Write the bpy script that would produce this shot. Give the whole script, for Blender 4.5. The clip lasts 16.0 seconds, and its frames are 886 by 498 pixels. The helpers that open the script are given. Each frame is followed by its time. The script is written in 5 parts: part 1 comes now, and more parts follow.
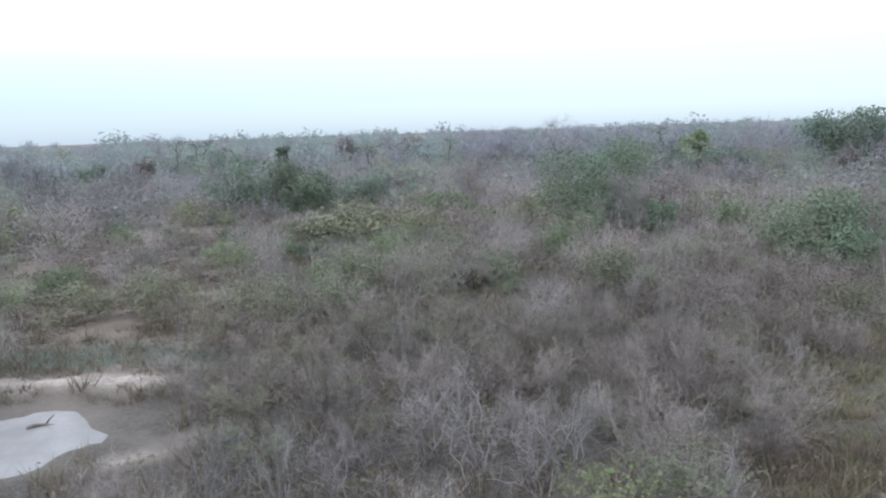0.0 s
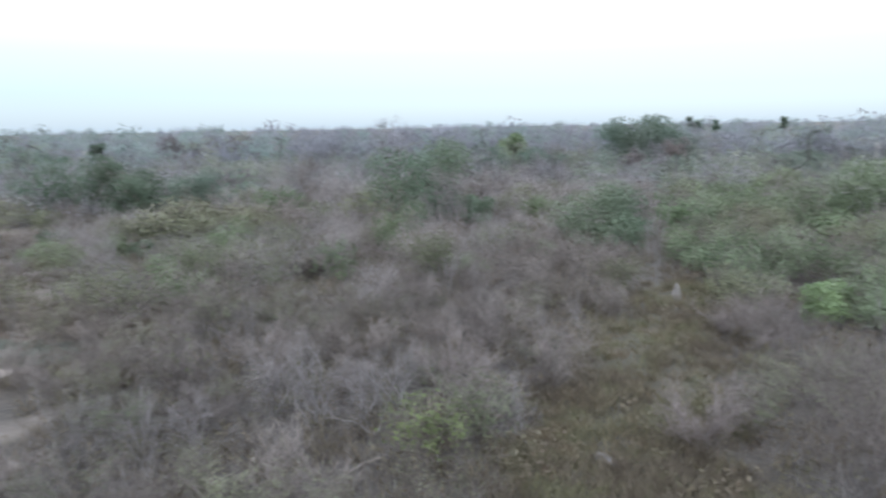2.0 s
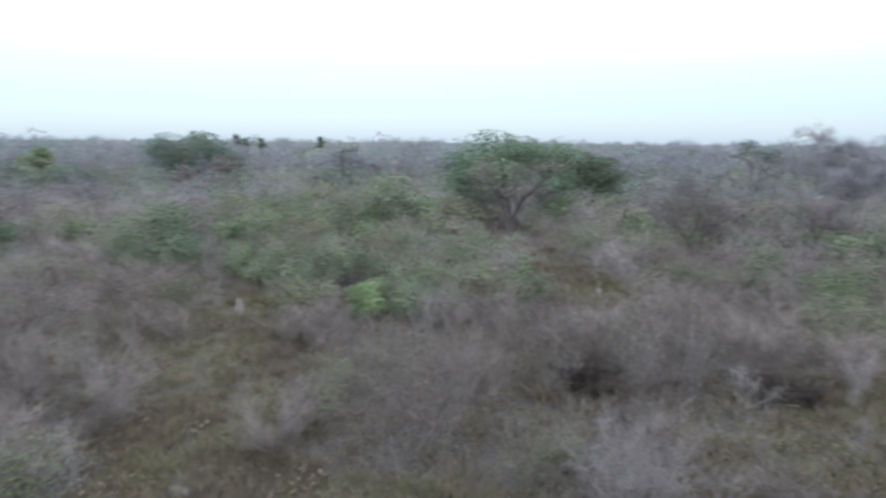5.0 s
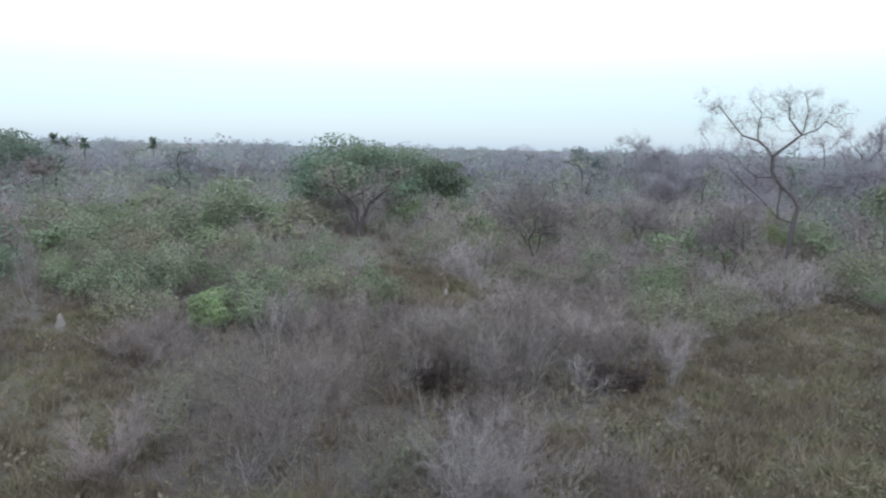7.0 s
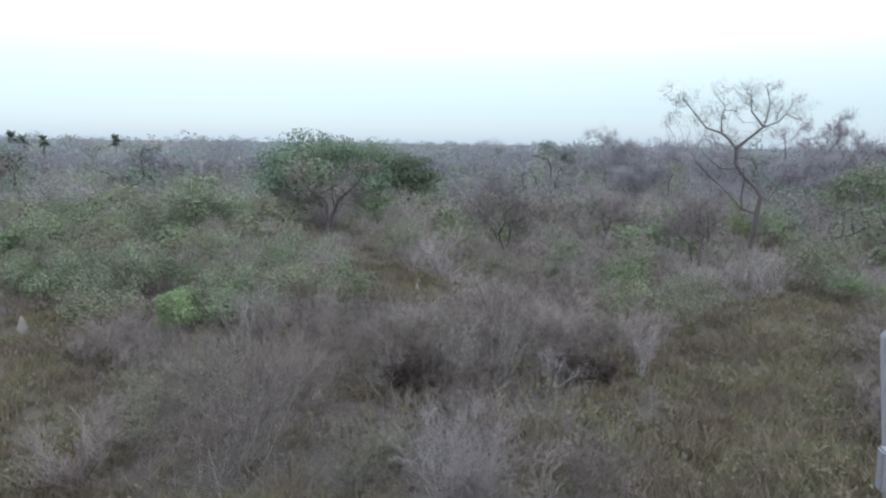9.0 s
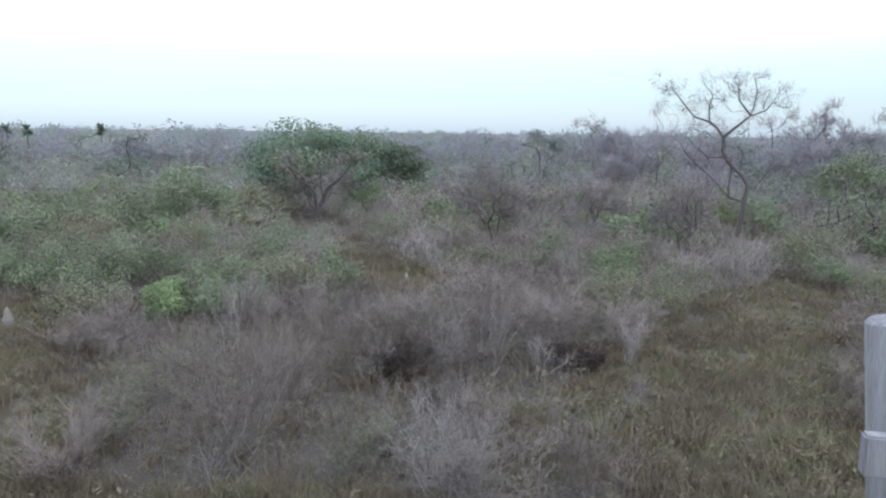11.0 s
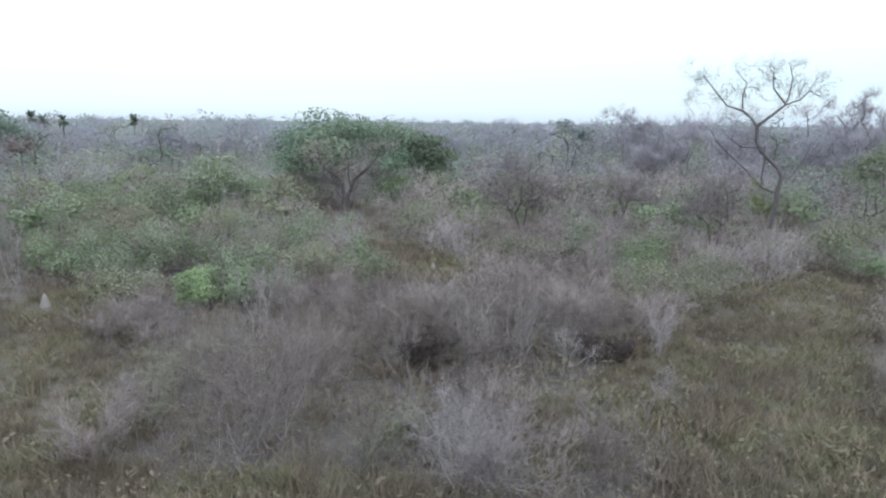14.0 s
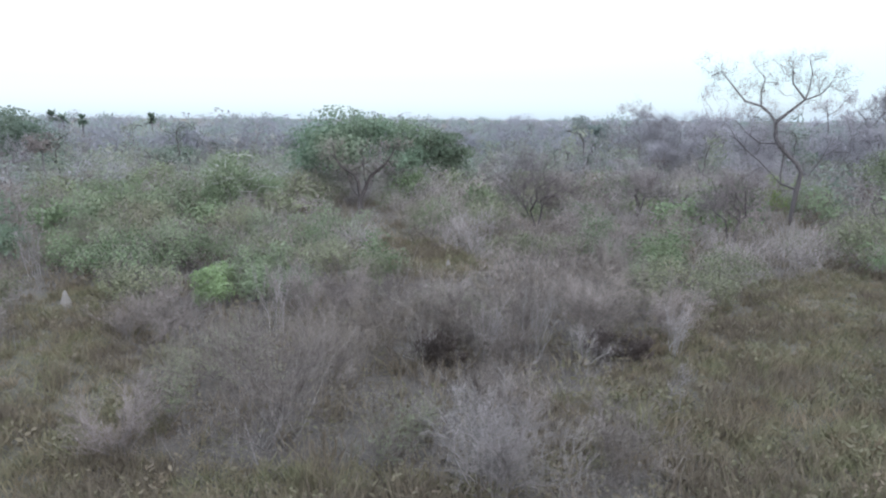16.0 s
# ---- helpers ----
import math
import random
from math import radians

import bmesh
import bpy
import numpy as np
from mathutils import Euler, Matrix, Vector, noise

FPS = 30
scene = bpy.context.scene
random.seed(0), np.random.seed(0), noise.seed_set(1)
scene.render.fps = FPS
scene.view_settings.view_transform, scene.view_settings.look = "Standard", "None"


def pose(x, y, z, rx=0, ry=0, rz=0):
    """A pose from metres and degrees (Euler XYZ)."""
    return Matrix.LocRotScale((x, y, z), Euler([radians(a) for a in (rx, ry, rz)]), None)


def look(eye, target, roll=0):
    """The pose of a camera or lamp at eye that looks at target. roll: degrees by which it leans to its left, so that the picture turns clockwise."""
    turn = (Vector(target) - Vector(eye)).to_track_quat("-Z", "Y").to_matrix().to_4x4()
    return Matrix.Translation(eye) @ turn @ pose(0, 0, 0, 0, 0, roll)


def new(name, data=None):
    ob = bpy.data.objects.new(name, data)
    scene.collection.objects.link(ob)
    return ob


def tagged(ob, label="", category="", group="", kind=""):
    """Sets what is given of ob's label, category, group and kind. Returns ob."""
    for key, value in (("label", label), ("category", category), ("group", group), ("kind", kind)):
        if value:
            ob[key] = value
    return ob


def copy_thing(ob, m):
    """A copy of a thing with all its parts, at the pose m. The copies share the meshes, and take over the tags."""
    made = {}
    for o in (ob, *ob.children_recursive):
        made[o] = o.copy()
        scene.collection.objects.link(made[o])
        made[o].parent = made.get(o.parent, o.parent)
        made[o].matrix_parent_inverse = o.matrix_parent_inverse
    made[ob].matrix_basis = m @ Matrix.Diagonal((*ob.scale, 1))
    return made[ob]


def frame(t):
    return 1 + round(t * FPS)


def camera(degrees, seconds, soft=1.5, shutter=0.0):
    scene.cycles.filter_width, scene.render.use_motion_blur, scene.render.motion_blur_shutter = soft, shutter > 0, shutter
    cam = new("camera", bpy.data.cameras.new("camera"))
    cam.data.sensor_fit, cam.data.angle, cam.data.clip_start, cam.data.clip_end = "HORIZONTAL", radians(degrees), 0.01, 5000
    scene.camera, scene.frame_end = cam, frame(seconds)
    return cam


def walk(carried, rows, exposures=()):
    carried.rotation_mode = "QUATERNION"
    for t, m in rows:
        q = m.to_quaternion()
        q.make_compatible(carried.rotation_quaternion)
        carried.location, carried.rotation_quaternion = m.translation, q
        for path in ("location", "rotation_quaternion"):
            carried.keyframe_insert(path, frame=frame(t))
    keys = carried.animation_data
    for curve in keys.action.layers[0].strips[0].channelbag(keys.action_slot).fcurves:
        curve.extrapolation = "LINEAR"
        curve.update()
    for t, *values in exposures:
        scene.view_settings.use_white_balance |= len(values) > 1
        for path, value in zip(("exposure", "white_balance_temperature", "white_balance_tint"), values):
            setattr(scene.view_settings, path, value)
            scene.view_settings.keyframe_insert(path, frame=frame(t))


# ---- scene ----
cam = camera(67.2, 16.0, soft=2.2, shutter=0.9)
PATH = [
    (0.0, pose(0.13, 3.42, 8.42, 79.92, 1.93, 2.01)),
    (0.25, pose(0.13, 3.42, 8.42, 79.92, 1.93, 2.01)),
    (0.5, pose(0, 0, 8.5, 80.73, 2.36, 0.67)),
    (1.0, pose(0, 0, 8.5, 80.34, 1.65, -2.98)),
    (1.5, pose(0, 0, 8.5, 79.88, 1.33, -8.45)),
    (2.0, pose(0, 0, 8.5, 79.55, 0.96, -12.17)),
    (2.5, pose(0, 0, 8.5, 79.14, 0.09, -19.32)),
    (3.0, pose(0, 0, 8.5, 79.07, -0.64, -25.90)),
    (3.5, pose(0, 0, 8.5, 79.39, -0.12, -26.27)),
    (4.0, pose(0, 0, 8.5, 79.89, -0.09, -28.32)),
    (4.5, pose(0, 0, 8.5, 80.53, -0.57, -40.55)),
    (5.0, pose(0, 0, 8.5, 80.82, -0.47, -49.12)),
    (5.2, pose(0, 0, 8.5, 80.87, -0.53, -51.46)),
    (7.3, pose(0, 0, 8.5, 81.36, -1.10, -62.79)),
    (7.5, pose(0, 0, 8.5, 81.34, -0.94, -63.18)),
    (8.0, pose(0, 0, 8.5, 81.23, -0.93, -63.55)),
    (8.5, pose(0, 0, 8.5, 81.10, -0.85, -63.71)),
    (9.0, pose(0, 0, 8.5, 80.94, -0.79, -64.70)),
    (11.5, pose(0, 0, 8.5, 79.97, -0.78, -65.64)),
    (12.0, pose(0, 0, 8.5, 79.74, -0.83, -65.07)),
    (12.5, pose(0, 0, 8.5, 79.52, -0.78, -64.65)),
    (13.0, pose(0, 0, 8.5, 79.33, -0.86, -64.14)),
    (13.5, pose(0, 0, 8.5, 79.24, -1.06, -63.67)),
    (14.0, pose(0, 0, 8.5, 79.15, -0.66, -63.33)),
    (14.5, pose(0, 0, 8.5, 79.08, -0.40, -63.05)),
    (15.0, pose(0, 0, 8.5, 79.02, -0.23, -62.74)),
    (15.5, pose(0, 0, 8.5, 78.94, -0.38, -62.39)),
    (16.0, pose(0, 0, 8.5, 78.90, -0.37, -62.06)),
]
walk(cam, PATH, ((0.0, 0.19), (1.0, 0.13), (2.0, 0.18), (3.5, 0.34), (4.2, 0.28), (5.0, 0.12), (7.5, 0.05), (9.0, 0.03), (11.5, 0.18), (12.5, 0.25), (14.0, 0.33), (16.0, 0.36)))

# ---- light: a bright overcast evening sky ----
SUN_ELEV, SUN_ROT = radians(35), radians(215)
world = bpy.data.worlds.new("world")
scene.world = world
world.use_nodes = True
wn, wl = world.node_tree.nodes, world.node_tree.links
wn.clear()
w_out = wn.new("ShaderNodeOutputWorld")
w_add = wn.new("ShaderNodeAddShader")
w_sky = wn.new("ShaderNodeTexSky")
w_sky.sky_type, w_sky.sun_disc = "NISHITA", False
w_sky.sun_elevation, w_sky.sun_rotation = SUN_ELEV, SUN_ROT
w_b1, w_b2 = wn.new("ShaderNodeBackground"), wn.new("ShaderNodeBackground")
w_b1.inputs["Strength"].default_value = 0.05
w_b2.inputs["Strength"].default_value = 0.89
w_tc, w_sep, w_ramp = wn.new("ShaderNodeTexCoord"), wn.new("ShaderNodeSeparateXYZ"), wn.new("ShaderNodeValToRGB")
w_ramp.color_ramp.elements[0].position, w_ramp.color_ramp.elements[0].color = 0.0, (0.465, 0.605, 0.78, 1)
w_ramp.color_ramp.elements[1].position, w_ramp.color_ramp.elements[1].color = 1.0, (2.5, 2.82, 3.25, 1)
for pos, col in ((0.05, (0.505, 0.67, 0.815, 1)), (0.10, (0.68, 0.81, 0.89, 1)), (0.15, (1.0, 1.055, 1.09, 1))):
    w_ramp.color_ramp.elements.new(pos).color = col
wl.new(w_tc.outputs["Generated"], w_sep.inputs[0])
wl.new(w_sep.outputs["Z"], w_ramp.inputs[0])
wl.new(w_ramp.outputs[0], w_b2.inputs["Color"])
wl.new(w_sky.outputs[0], w_b1.inputs["Color"])
wl.new(w_b1.outputs[0], w_add.inputs[0])
wl.new(w_b2.outputs[0], w_add.inputs[1])
wl.new(w_add.outputs[0], w_out.inputs[0])

sun = new("sun", bpy.data.lights.new("sun", "SUN"))
sun.data.energy, sun.data.angle, sun.data.color = 0.5, radians(25), (1.0, 0.97, 0.93)
sun_way = Vector((math.sin(SUN_ROT) * math.cos(SUN_ELEV), math.cos(SUN_ROT) * math.cos(SUN_ELEV), math.sin(SUN_ELEV)))
sun.matrix_world = look(sun_way * 50, (0, 0, 0))


# ---- materials ----
def mix_rgb(nt, fac, a, b):
    n = nt.nodes.new("ShaderNodeMix")
    n.data_type = "RGBA"
    for sock, v in ((n.inputs[0], fac), (n.inputs[6], a), (n.inputs[7], b)):
        if isinstance(v, bpy.types.NodeSocket):
            nt.links.new(v, sock)
        else:
            sock.default_value = v if isinstance(v, float) else (*v, 1.0)
    return n.outputs[2]


def noise_node(nt, vec, scale, detail=3.0, lo=0.35, hi=0.65):
    n = nt.nodes.new("ShaderNodeTexNoise")
    n.inputs["Scale"].default_value, n.inputs["Detail"].default_value = scale, detail
    nt.links.new(vec, n.inputs["Vector"])
    r = nt.nodes.new("ShaderNodeMapRange")
    r.inputs["From Min"].default_value, r.inputs["From Max"].default_value = lo, hi
    nt.links.new(n.outputs["Fac"], r.inputs["Value"])
    return r.outputs[0]


def plant_material(name, cols, rough=0.85, through_light=0.0, patch=0.12, fine=1.4, mottle=0.66):
    """cols: three colours, mixed by piece, by plant and by a broad patchy noise over the land."""
    m = bpy.data.materials.new(name)
    m.use_nodes = True
    nt = m.node_tree
    bsdf = nt.nodes["Principled BSDF"]
    geo, info = nt.nodes.new("ShaderNodeNewGeometry"), nt.nodes.new("ShaderNodeObjectInfo")
    c = mix_rgb(nt, geo.outputs["Random Per Island"], cols[0], cols[1])
    c = mix_rgb(nt, noise_node(nt, geo.outputs["Position"], patch, 2.0), c, cols[2])
    dark = nt.nodes.new("ShaderNodeHueSaturation")
    val = nt.nodes.new("ShaderNodeMapRange")
    val.inputs["To Min"].default_value, val.inputs["To Max"].default_value = 0.76, 1.24
    nt.links.new(info.outputs["Random"], val.inputs["Value"])
    nt.links.new(val.outputs[0], dark.inputs["Value"])
    nt.links.new(c, dark.inputs["Color"])
    low = nt.nodes.new("ShaderNodeHueSaturation")
    low.inputs["Value"].default_value = mottle
    nt.links.new(dark.outputs[0], low.inputs["Color"])
    c2 = mix_rgb(nt, noise_node(nt, geo.outputs["Position"], fine, 3.0, 0.36, 0.66), dark.outputs[0], low.outputs[0])
    nt.links.new(c2, bsdf.inputs["Base Color"])
    bsdf.inputs["Roughness"].default_value = rough
    bsdf.inputs["Specular IOR Level"].default_value = 0.25
    if through_light:
        tr, mx = nt.nodes.new("ShaderNodeBsdfTranslucent"), nt.nodes.new("ShaderNodeMixShader")
        nt.links.new(c2, tr.inputs["Color"])
        mx.inputs[0].default_value = through_light
        nt.links.new(bsdf.outputs[0], mx.inputs[1])
        nt.links.new(tr.outputs[0], mx.inputs[2])
        nt.links.new(mx.outputs[0], nt.nodes["Material Output"].inputs[0])
    return m


TWIG = plant_material("dry_grey_twig", ((0.33, 0.305, 0.305), (0.16, 0.143, 0.145), (0.225, 0.2, 0.19)))
TWIG_BROWN = plant_material("dry_brown_twig", ((0.275, 0.237, 0.227), (0.152, 0.129, 0.124), (0.23, 0.2, 0.184)))
TWIG_PALE = plant_material("bleached_twig", ((0.35, 0.338, 0.342), (0.25, 0.24, 0.243), (0.30, 0.285, 0.28)))
# Far twigs: lightened and blued, so the colour itself holds some haze.
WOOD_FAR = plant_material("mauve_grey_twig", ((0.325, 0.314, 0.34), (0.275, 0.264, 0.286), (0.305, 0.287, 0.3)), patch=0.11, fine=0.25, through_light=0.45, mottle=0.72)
# The two mist colours have distance haze mixed in: paler and bluer.
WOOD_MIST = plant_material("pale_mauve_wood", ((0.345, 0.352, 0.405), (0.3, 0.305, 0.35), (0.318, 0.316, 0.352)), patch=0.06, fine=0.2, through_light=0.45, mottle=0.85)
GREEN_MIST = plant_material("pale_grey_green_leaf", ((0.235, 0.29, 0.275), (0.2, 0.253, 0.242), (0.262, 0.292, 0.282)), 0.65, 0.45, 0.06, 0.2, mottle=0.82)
# Palest far twigs, with haze put into the colour.
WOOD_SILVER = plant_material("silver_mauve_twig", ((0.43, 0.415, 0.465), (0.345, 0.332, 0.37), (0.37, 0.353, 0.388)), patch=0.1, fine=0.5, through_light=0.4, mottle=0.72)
BARK = plant_material("dark_bark", ((0.085, 0.074, 0.075), (0.055, 0.047, 0.05), (0.10, 0.088, 0.088)), fine=9.0)
BARK_DULL = plant_material("dull_mauve_bark", ((0.15, 0.136, 0.142), (0.105, 0.094, 0.1), (0.14, 0.126, 0.13)), fine=9.0)
BARK_GREY = plant_material("grey_bark", ((0.20, 0.185, 0.195), (0.14, 0.13, 0.138), (0.18, 0.165, 0.17)), fine=9.0)
BARK_PALE = plant_material("pale_bark", ((0.52, 0.51, 0.50), (0.37, 0.36, 0.35), (0.44, 0.42, 0.41)), fine=9.0)
LEAF_GREEN = plant_material("green_leaf", ((0.18, 0.245, 0.138), (0.135, 0.188, 0.105), (0.21, 0.245, 0.152)), 0.6, 0.35)
LEAF_DARK = plant_material("dark_green_leaf", ((0.15, 0.215, 0.148), (0.115, 0.17, 0.12), (0.175, 0.215, 0.15)), 0.6, 0.35)
# Deep, grey and sage leaves: colours lifted towards grey to include distance haze.
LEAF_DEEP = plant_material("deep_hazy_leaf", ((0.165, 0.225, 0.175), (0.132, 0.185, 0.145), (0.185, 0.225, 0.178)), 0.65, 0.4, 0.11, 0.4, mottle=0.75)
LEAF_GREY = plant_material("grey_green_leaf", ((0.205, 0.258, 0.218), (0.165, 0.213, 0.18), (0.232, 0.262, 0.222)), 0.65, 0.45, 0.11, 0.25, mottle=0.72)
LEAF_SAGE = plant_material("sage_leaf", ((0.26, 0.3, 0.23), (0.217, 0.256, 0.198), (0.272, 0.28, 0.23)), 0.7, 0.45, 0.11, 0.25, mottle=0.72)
LEAF_OLIVE = plant_material("olive_leaf", ((0.21, 0.24, 0.15), (0.17, 0.198, 0.125), (0.222, 0.218, 0.152)), 0.7, 0.35)
LEAF_PALE = plant_material("pale_green_leaf", ((0.215, 0.272, 0.17), (0.17, 0.222, 0.138), (0.225, 0.252, 0.175)), 0.7, 0.35)
LEAF_BRIGHT = plant_material("bright_green_leaf", ((0.22, 0.30, 0.15), (0.16, 0.23, 0.115), (0.23, 0.29, 0.16)), 0.6, 0.35)
LEAF_YELLOW = plant_material("yellow_green_leaf", ((0.235, 0.3, 0.115), (0.165, 0.225, 0.085), (0.225, 0.26, 0.125)), 0.6, 0.35)
LEAF_DRY = plant_material("withered_leaf", ((0.215, 0.178, 0.166), (0.145, 0.12, 0.115), (0.195, 0.168, 0.156)), 0.8, 0.2)
# Withered far leaves, lightened in the base colour for haze.
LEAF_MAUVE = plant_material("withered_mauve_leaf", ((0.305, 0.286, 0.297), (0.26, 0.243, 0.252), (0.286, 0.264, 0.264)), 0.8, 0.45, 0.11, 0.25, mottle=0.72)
# Very dark umber that paints the shade of hollows under bushes.
SHADE_UMBER = plant_material("dark_umber_leaf", ((0.092, 0.072, 0.068), (0.058, 0.046, 0.045), (0.08, 0.064, 0.06)), 0.85)
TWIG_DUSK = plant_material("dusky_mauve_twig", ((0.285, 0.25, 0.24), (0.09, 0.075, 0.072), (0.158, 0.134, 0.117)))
GRASS_DRY = plant_material("dry_grass", ((0.29, 0.25, 0.19), (0.16, 0.13, 0.10), (0.205, 0.17, 0.135)), 0.85, 0.3, 1.1, 2.6)
GRASS_GREEN = plant_material("olive_grass", ((0.245, 0.243, 0.148), (0.13, 0.128, 0.08), (0.225, 0.182, 0.132)), 0.8, 0.3, 0.9, 2.6)
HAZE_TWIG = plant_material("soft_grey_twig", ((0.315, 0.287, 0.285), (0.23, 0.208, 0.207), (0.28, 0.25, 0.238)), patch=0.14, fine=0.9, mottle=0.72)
HERB = plant_material("brown_olive_herb", ((0.165, 0.16, 0.105), (0.12, 0.115, 0.076), (0.165, 0.131, 0.102)), 0.8, 0.3, 0.4, 1.2)
MAUVE_TWIG = plant_material("mauve_brown_twig", ((0.205, 0.178, 0.183), (0.14, 0.12, 0.124), (0.18, 0.155, 0.158)), patch=0.3, fine=1.5)


def ground_material():
    """Litter and soil, with grass, sand and trampled dry turf where the land has them."""
    m = bpy.data.materials.new("savanna_ground")
    m.use_nodes = True
    nt = m.node_tree
    bsdf = nt.nodes["Principled BSDF"]
    geo, at = nt.nodes.new("ShaderNodeNewGeometry"), nt.nodes.new("ShaderNodeAttribute")
    at.attribute_name = "cover"
    sep = nt.nodes.new("ShaderNodeSeparateColor")
    nt.links.new(at.outputs["Color"], sep.inputs[0])
    pos = geo.outputs["Position"]
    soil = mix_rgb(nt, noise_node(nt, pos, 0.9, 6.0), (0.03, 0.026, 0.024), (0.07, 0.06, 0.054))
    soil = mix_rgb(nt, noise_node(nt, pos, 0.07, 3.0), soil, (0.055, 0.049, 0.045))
    grass = mix_rgb(nt, noise_node(nt, pos, 1.3, 6.0), (0.035, 0.034, 0.025), (0.07, 0.063, 0.047))
    turf = mix_rgb(nt, noise_node(nt, pos, 0.8, 7.0), (0.15, 0.114, 0.095), (0.09, 0.072, 0.058))
    sand = mix_rgb(nt, noise_node(nt, pos, 1.8, 6.0), (0.36, 0.31, 0.275), (0.22, 0.18, 0.16))
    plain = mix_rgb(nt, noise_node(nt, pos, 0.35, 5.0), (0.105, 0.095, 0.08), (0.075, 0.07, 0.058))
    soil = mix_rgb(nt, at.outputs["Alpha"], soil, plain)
    c = mix_rgb(nt, sep.outputs[0], soil, grass)
    c = mix_rgb(nt, sep.outputs[2], c, turf)
    c = mix_rgb(nt, sep.outputs[1], c, sand)
    c = mix_rgb(nt, noise_node(nt, pos, 7.0, 5.0, 0.45, 0.8), c, (0.11, 0.09, 0.075))
    nt.links.new(c, bsdf.inputs["Base Color"])
    bsdf.inputs["Roughness"].default_value = 0.95
    bump, bn = nt.nodes.new("ShaderNodeBump"), nt.nodes.new("ShaderNodeTexNoise")
    bn.inputs["Scale"].default_value, bn.inputs["Detail"].default_value = 5.0, 8.0
    nt.links.new(pos, bn.inputs["Vector"])
    nt.links.new(bn.outputs["Fac"], bump.inputs["Height"])
    bump.inputs["Strength"].default_value, bump.inputs["Distance"].default_value = 0.6, 0.12
    nt.links.new(bump.outputs[0], bsdf.inputs["Normal"])
    return m


def plain_material(name, a, b, scale, rough=0.9, bump=0.3, stretch=(1, 1, 1)):
    m = bpy.data.materials.new(name)
    m.use_nodes = True
    nt = m.node_tree
    bsdf = nt.nodes["Principled BSDF"]
    tc, mp = nt.nodes.new("ShaderNodeTexCoord"), nt.nodes.new("ShaderNodeMapping")
    mp.inputs["Scale"].default_value = stretch
    nt.links.new(tc.outputs["Object"], mp.inputs[0])
    f = noise_node(nt, mp.outputs[0], scale, 6.0)
    c = mix_rgb(nt, f, a, b)
    c = mix_rgb(nt, noise_node(nt, mp.outputs[0], scale * 9, 4.0, 0.5, 0.85), c, tuple(v * 0.6 for v in a))
    nt.links.new(c, bsdf.inputs["Base Color"])
    bsdf.inputs["Roughness"].default_value = rough
    bp = nt.nodes.new("ShaderNodeBump")
    bp.inputs["Strength"].default_value, bp.inputs["Distance"].default_value = bump, 0.02
    nt.links.new(f, bp.inputs["Height"])
    nt.links.new(bp.outputs[0], bsdf.inputs["Normal"])
    return m


MOUND = plain_material("termite_clay", (0.25, 0.235, 0.225), (0.18, 0.163, 0.155), 3.0)
STONE = plain_material("pale_stone", (0.155, 0.143, 0.142), (0.105, 0.096, 0.095), 4.0)
WET_WOOD = plain_material("wet_dark_wood", (0.09, 0.08, 0.075), (0.15, 0.13, 0.12), 5.0)
TIMBER = plain_material("weathered_timber", (0.235, 0.24, 0.265), (0.15, 0.15, 0.168), 5.0, 0.85, 0.5, (6, 6, 0.7))
WATER = plain_material("muddy_water", (0.19, 0.178, 0.18), (0.12, 0.112, 0.112), 0.9, 0.3, 0.03)


# ---- mesh tools ----
def to_mesh(name, verts, tris, mat, smooth=False):
    me = bpy.data.meshes.new(name)
    verts, tris = np.asarray(verts, dtype=np.float32), np.asarray(tris, dtype=np.int32)
    me.vertices.add(len(verts))
    me.vertices.foreach_set("co", verts.ravel())
    me.loops.add(len(tris) * 3)
    me.loops.foreach_set("vertex_index", tris.ravel())
    me.polygons.add(len(tris))
    me.polygons.foreach_set("loop_start", np.arange(0, len(tris) * 3, 3, dtype=np.int32))
    if smooth:
        me.polygons.foreach_set("use_smooth", np.ones(len(tris), dtype=bool))
    me.update(calc_edges=True)
    me.materials.append(mat)
    return me


class Soup:
    """Collects triangles."""

    def __init__(self):
        self.v, self.t, self.n = [], [], 0

    def add(self, v, t):
        v, t = np.asarray(v, dtype=float).reshape(-1, 3), np.asarray(t, dtype=int).reshape(-1, 3)
        self.v.append(v)
        self.t.append(t + self.n)
        self.n += len(v)

    def arrays(self):
        return np.concatenate(self.v), np.concatenate(self.t)

    def mesh(self, name, mat, smooth=False):
        return to_mesh(name, *self.arrays(), mat, smooth)


def part(name, me, parent, label=""):
    ob = new(name, me)
    ob.parent = parent
    return tagged(ob, label=label)


def unit(v):
    return v / np.maximum(np.linalg.norm(v, axis=-1, keepdims=True), 1e-9)


def tube(soup, pts, radii, sides):
    """A tapered tube along a polyline."""
    pts = np.asarray(pts, dtype=float)
    k = len(pts)
    tang = unit(np.gradient(pts, axis=0))
    ref = np.array([0.31, 0.95, 0.05]) if abs(tang[0][1]) < 0.8 else np.array([0.95, 0.1, 0.3])
    a = unit(np.cross(tang, ref))
    b = np.cross(tang, a)
    ang = np.arange(sides) * 2 * math.pi / sides
    ring = (a[:, None] * np.cos(ang)[None, :, None] + b[:, None] * np.sin(ang)[None, :, None]) * np.asarray(radii)[:, None, None]
    v = (pts[:, None] + ring).reshape(-1, 3)
    i, j = np.meshgrid(np.arange(k - 1), np.arange(sides), indexing="ij")
    p, q = i * sides + j, i * sides + (j + 1) % sides
    t = np.concatenate([np.stack([p, q, p + sides], -1).reshape(-1, 3), np.stack([q, q + sides, p + sides], -1).reshape(-1, 3)])
    soup.add(v, t)


